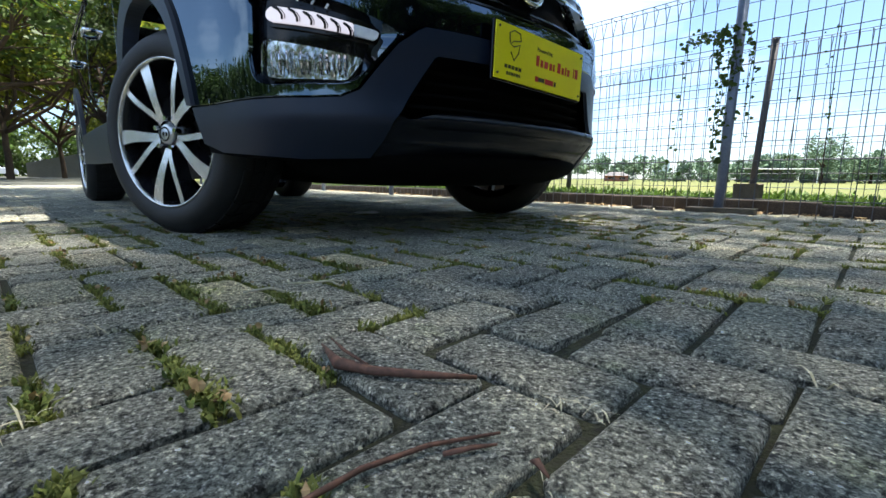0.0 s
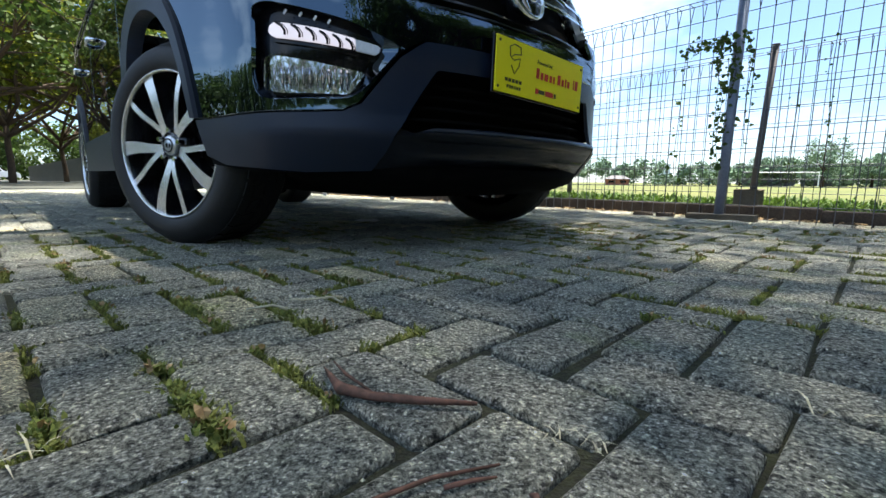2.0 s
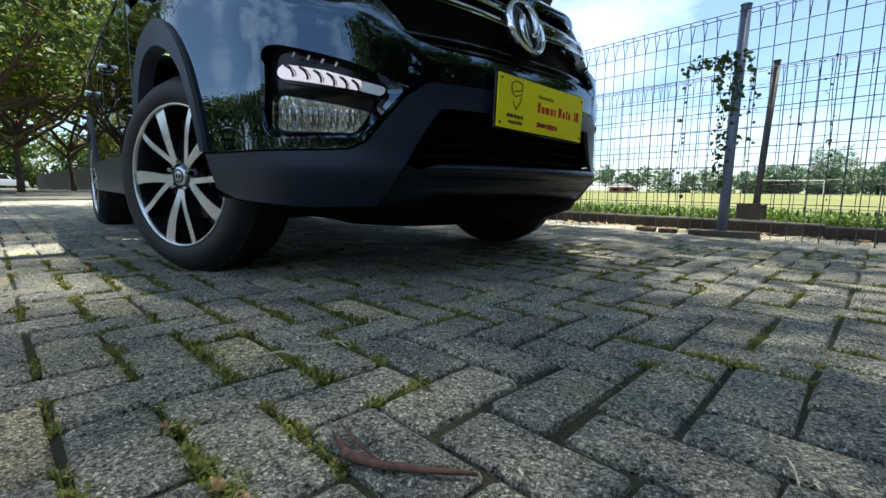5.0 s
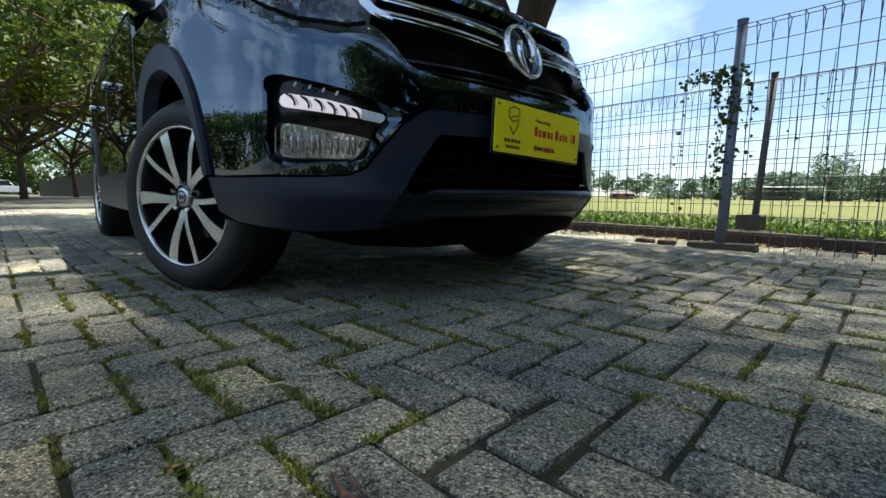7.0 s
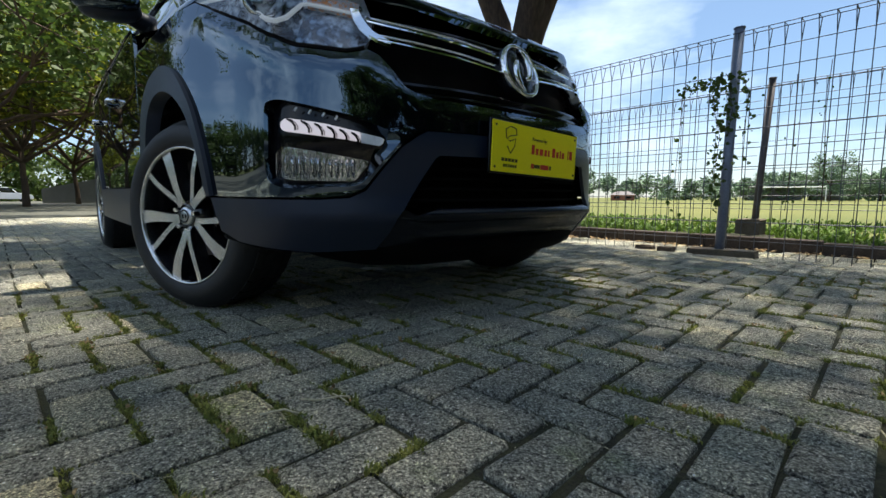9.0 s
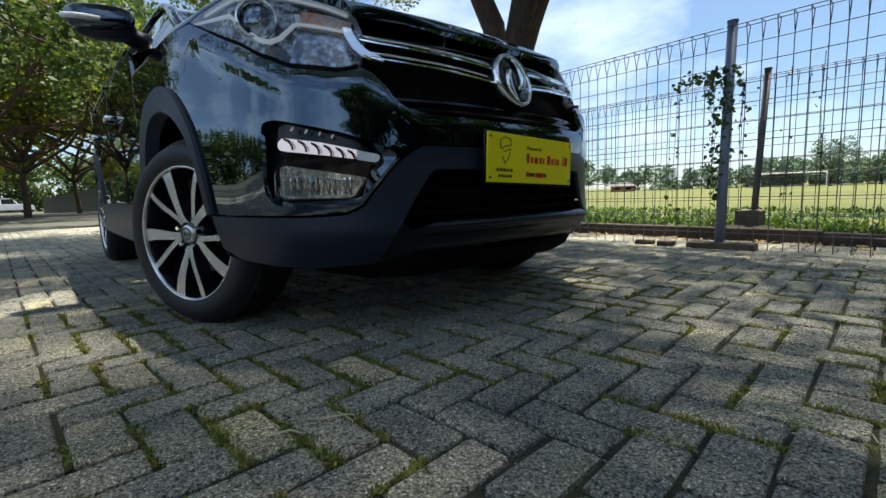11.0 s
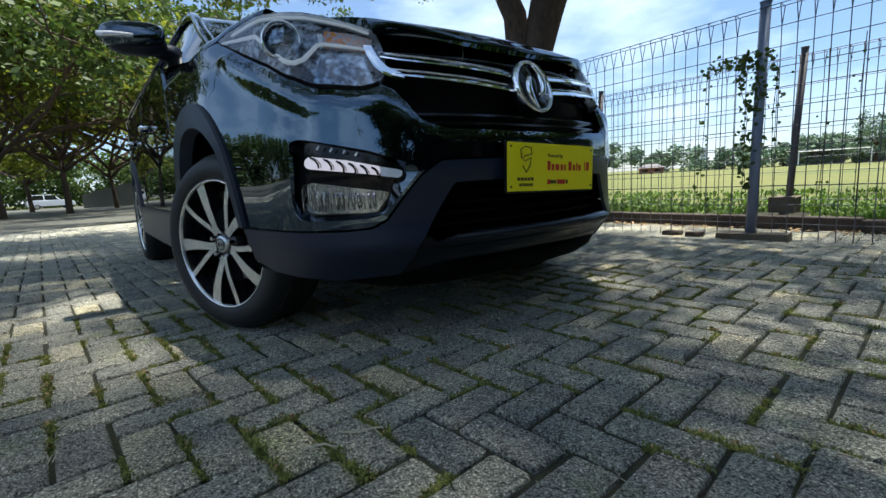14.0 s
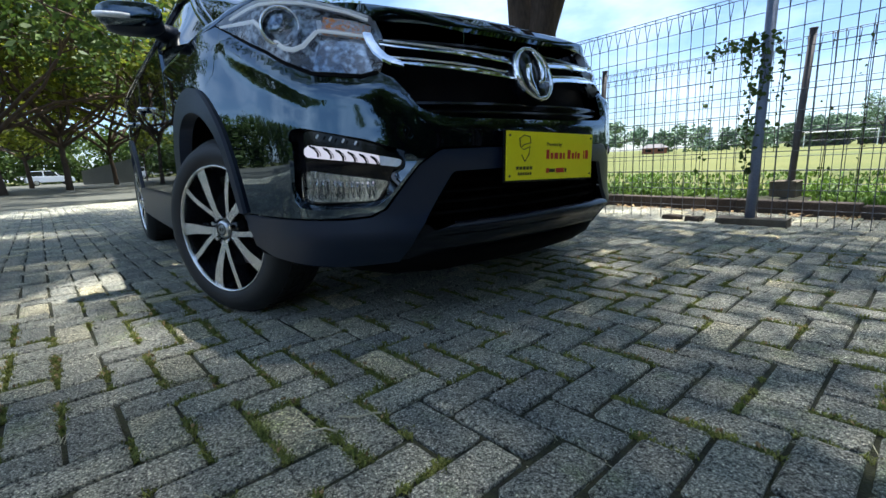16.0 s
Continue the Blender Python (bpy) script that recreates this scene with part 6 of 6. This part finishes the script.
low_wall(polar(-41.6, 50, -.05), 41, 8.0, 2.2)
rb = random.Random(66)
bank = []
for _ in range(1000):
    x, y, _z = polar(rb.uniform(-74, -10), rb.uniform(79, 90))
    bank.append((x, y, rb.uniform(.1, 6.8), rb.uniform(1.2, 2.3)))
tagged(leaf_cloud("shrub_bank", bank, LEAF, None, 67, 60, (.4, .9), .9), "bank of bright green shrubs beyond the lot", "shrubs", kind="stuff")
# unseen leaf band, added to darken what the car's paint mirrors
bank = []
for _ in range(2000):
    az = rb.uniform(54, 300)
    d = (17.5 if az < 150 else 17.5 + 20 * min(1, (az - 150) / 20)) + rb.uniform(0, 4)
    x, y, _z = polar(az, d)
    top = 4.2 if az < 150 else 5.8
    bank.append((x, y, top * rb.random()**.8 + .1, rb.uniform(.8, 1.6)))
tagged(leaf_cloud("hedge_bank", bank, LEAF, None, 68, 85, (.3, .62), .9), "added dark green hedge round the lot, out of direct view", "hedge", kind="stuff")


def parked_car(at, turn):
    root = new("parked_car")
    root.matrix_world = pose(*at, 0, 0, turn)
    tagged(root, "silver-white compact people carrier parked across the lot", "car", kind="thing")
    prof = [(-2.1, .35), (-2.12, .75), (-1.95, 1.0), (-1.75, 1.05), (1.25, .98), (1.95, .82), (2.12, .62), (2.1, .32)]
    bm = bmesh.new()
    a = [bm.verts.new((x, -.82, z)) for x, z in prof]
    b = [bm.verts.new((x, .82, z)) for x, z in prof]
    bm.faces.new(a)
    bm.faces.new(b[::-1])
    for k in range(len(prof)):
        bm.faces.new((a[k], b[k], b[(k + 1) % len(prof)], a[(k + 1) % len(prof)]))
    bmesh.ops.bevel(bm, geom=bm.edges[:], offset=.05, segments=2, affect="EDGES")
    part("body", bm, WHITE_CAR, root, smooth=False)
    top = [(-1.85, 1.02), (-1.65, 1.50), (-1.3, 1.58), (.1, 1.58), (.55, 1.45), (1.25, .98)]
    bm = bmesh.new()
    a = [bm.verts.new((x, -.74 + .1 * (z - 1) * 1.6, z)) for x, z in top]
    b = [bm.verts.new((x, .74 - .1 * (z - 1) * 1.6, z)) for x, z in top]
    bm.faces.new(a)
    bm.faces.new(b[::-1])
    for k in range(len(top)):
        bm.faces.new((a[k], b[k], b[(k + 1) % len(top)], a[(k + 1) % len(top)]))
    part("cabin", bm, SMOKED, root, "dark window glass")
    bm = bmesh.new()
    add_box(bm, (-1.7, -.66, 1.545), (.15, .66, 1.61), .03)
    part("roof", bm, WHITE_CAR, root)
    for px, pz0, pz1, lean in ((-1.78, 1.02, 1.5, .15), (-.6, 1.02, 1.56, 0), (.75, 1.0, 1.4, -.3)):
        for s in (-1, 1):
            bm = bmesh.new()
            add_tube(bm, [(px, s * .75, pz0), (px + lean, s * .67, pz1)], .05, 6)
            part("pillar", bm, WHITE_CAR, root)
    for x in (-1.3, 1.35):
        for s in (-1, 1):
            bm = bmesh.new()
            add_lathe(bm, [(.0005, -.02), (.18, -.02), (.2, -.03), (.3, -.01), (.31, .1), (.3, .2)], 20, Matrix.Translation((x, s * .80, .31)) @ pose(0, 0, 0, 0, 0, 0 if s < 0 else 180))
            w = part("wheel", bm, RUBBER, root, smooth=True)
            bm = bmesh.new()
            add_lathe(bm, [(.0005, -.03), (.15, -.035), (.19, -.03)], 18, Matrix.Translation((x, s * .80, .31)) @ pose(0, 0, 0, 0, 0, 0 if s < 0 else 180))
            part("rim", bm, SATIN, w)
    return root


parked_car(polar(-48.6, 68, -.02), 56)

# unseen trees round the rest of the lot, added for the paint's dark reflections
for az, d, sd in ((168, 44, 45), (146, 30, 46), (104, 10.5, 47)):
    spreading_tree("lot_tree", polar(az, d, -.02), 2.8, 6.0, 4.5, sd, "added green tree beside the lot, out of direct view", LEAF, 90, (.14, .3), .25, 6, 7, 1.2)
for az, d, sd in ((141, 18, 68), (126, 16, 61), (108, 14, 62), (91, 15, 63), (74, 17, 64), (100, 24, 65), (82, 25, 66), (117, 25, 67)):
    spreading_tree("lot_tree", polar(az, d, -.02), 2.0, 5.8, 11.0, sd, "added tall dense green tree at the edge of the lot, out of direct view", LEAF, 84, (.26, .5), .24, 8, 15, 1.5)
# ---------------------------------------------------------------- small things on the paving
rl = random.Random(17)
mplaces, splaces = [], []
for i in range(-26, 27):
    for j in range(-30, 27):
        p = lattice(i, j)
        if not (-1.9 < p.x < 2.2 and .05 < p.y < 2.6):
            continue
        dens = noise.noise(Vector((p.x * 1.3, p.y * 1.3, 9.0)))
        for q in ((lattice(i + 1, j) - p), (lattice(i, j + 1) - p)):
            k = (i - j) % 4
            along_u = q is not None and abs(q.x - (lattice(i + 1, j) - p).x) < 1e-6
            # skip lines that run across a block
            if along_u and k == 2:
                continue
            if (not along_u) and k == 1:
                continue
            if rl.random() < (.56 + dens * .9 if along_u else .16 + dens * .6) + (.16 if p.x > .25 else 0):
                for _ in range(rl.randrange(5, 16)):
                    t = rl.random()
                    c = p + q * t
                    mplaces.append((c.x, c.y, -.009 + ground_z(c.x, c.y), rl.uniform(.4, 1.2)))
            if rl.random() < .12:
                c = p + q * rl.random()
                splaces.append((c.x, c.y, -.006 + ground_z(c.x, c.y), rl.uniform(.5, 1.3)))
blades("joint_moss", mplaces, MOSS, "green moss and small weeds growing in the paving joints", "moss", (.007, .019), .0021, 36, 6, .0085)
blades("dry_grass", splaces, STRAW, "pale dry grass wisps in the paving joints", "dry grass", (.012, .03), .0009, 6, 7, .012, lean=(1.0, 1.8))


def litter(name, path, rad, mat, label, category, sides=6):
    bm = bmesh.new()
    add_tube(bm, path, rad, sides)
    ob = mesh_object(name, bm, mat, smooth=True)
    return tagged(ob, label, category, kind="thing")


litter("husk", [(-.043, .537, .012), (-.012, .493, .009), (.027, .480, .008), (.074, .475, .008), (.133, .475, .007)], [.001, .0065, .0048, .0042, .002], BARK_LEAF, "curled reddish-brown dry husk lying on the paving", "husk")
litter("husk_wisp", [(-.034, .545, .016), (-.012, .517, .014), (.027, .482, .010)], [.001, .002, .0015], BARK_LEAF, "thin brown dry fibre on the paving", "twig")
litter("twig", [(.012, .278, .006), (.031, .298, .008), (.055, .327, .008), (.098, .356, .009), (.150, .379, .007)], [.0022, .0024, .0022, .0019, .0012], BARK_LEAF, "thin brown dry twig lying on the paving", "twig")
litter("twig", [(.108, .350, .006), (.128, .358, .007), (.147, .365, .006)], [.002, .002, .001], BARK_LEAF, "short brown twig lying on the paving", "twig")
litter("dry_leaf", [(.170, .350, .004), (.173, .342, .009), (.179, .330, .006)], [.001, .003, .001], BARK_LEAF, "small curled brown leaf on the paving", "leaf")
litter("straw", [(-.21, .845, .006), (-.17, .835, .010), (-.13, .852, .012), (-.115, .86, .008)], .0021, STRAW, "curved pale straw on the paving", "straw")
litter("straw", [(-.155, .875, .006), (-.13, .85, .010), (-.11, .835, .006)], .0017, STRAW, "curved pale straw on the paving", "straw")
litter("straw", [(-.26, .775, .006), (-.22, .79, .011), (-.19, .785, .006)], .0021, STRAW, "pale dry straw on the paving", "straw")
tuft = [(.201, .434, .002, 1.0), (.218, .424, .002, .9), (.234, .41, .002, .8), (.18, .338, -.006, .7), (-.20, .79, .002, .8), (-.185, .74, .002, .8), (.21, 1.225, .002, .9), (.225, 1.235, .002, 1.0), (.35, .745, .002, .6), (.67, 1.15, .002, .8)]
blades("grass_tuft", tuft, STRAW, "withered pale grass tuft rooted in a paving joint", "dry grass", (.012, .030), .0008, 5, 12, .008, lean=(.9, 1.9))
rc = random.Random(41)
crumbs = []
for x, y, z, sc in mplaces:
    if rc.random() < .14:
        crumbs.append((x + rc.gauss(0, .006), y + rc.gauss(0, .006), z + .010, sc))
blades("leaf_crumbs", crumbs, CRUMB, "tan and brown dry leaf crumbs caught in the mossy joints", "leaf litter", (.006, .016), .004, 3, 13, .005)
# stands for a small white spot under the car, its material unknown
bm = bmesh.new()
outline = [(-.07, -.006), (-.03, -.014), (.01, -.008), (.05, -.012), (.075, .0), (.04, .010), (.0, .006), (-.04, .014)]
top = [bm.verts.new((x, y, .004 + .004 * math.sin(40 * x))) for x, y in outline]
low = [bm.verts.new((x, y, .001)) for x, y in outline]
bm.faces.new(top)
for k in range(len(top)):
    bm.faces.new((low[k], low[(k + 1) % len(top)], top[(k + 1) % len(top)], top[k]))
scrap = mesh_object("white_sliver", bm, WHITE_PAINT)
scrap.matrix_world = pose(-.452, 2.46, ground_z(-.452, 2.46) + .012, 32, 0, -8)
tagged(scrap, "thin white sliver on the paving under the car", "paper", kind="thing")
r_p = random.Random(3)
pv, pf = [], []
for _ in range(420):
    x, y = r_p.uniform(-1.3, 1.6), r_p.uniform(.1, 2.2)
    s = r_p.uniform(.0008, .0026)
    b = len(pv)
    z = ground_z(x, y) + .002
    pv += [(x - s, y, z), (x, y - s, z), (x + s, y, z), (x, y + s, z), (x, y, z + s)]
    pf += [(b, b + 1, b + 4), (b + 1, b + 2, b + 4), (b + 2, b + 3, b + 4), (b + 3, b, b + 4)]
tagged(raw_object("grit", pv, pf, STRAW), "scattered pale grit on the paving", "grit", kind="stuff")

# ---------------------------------------------------------------- the paving blocks themselves
pave = raw_object("block_paving", far_v, far_f, CONCRETE_FAR, lot, True)
pave["kind"] = "stuff"
for k, m in enumerate(near):
    ob = new("paver", VAR_MESH[(k * 5 + k // 7) % 7])
    ob.matrix_world = m
    ob.parent = lot
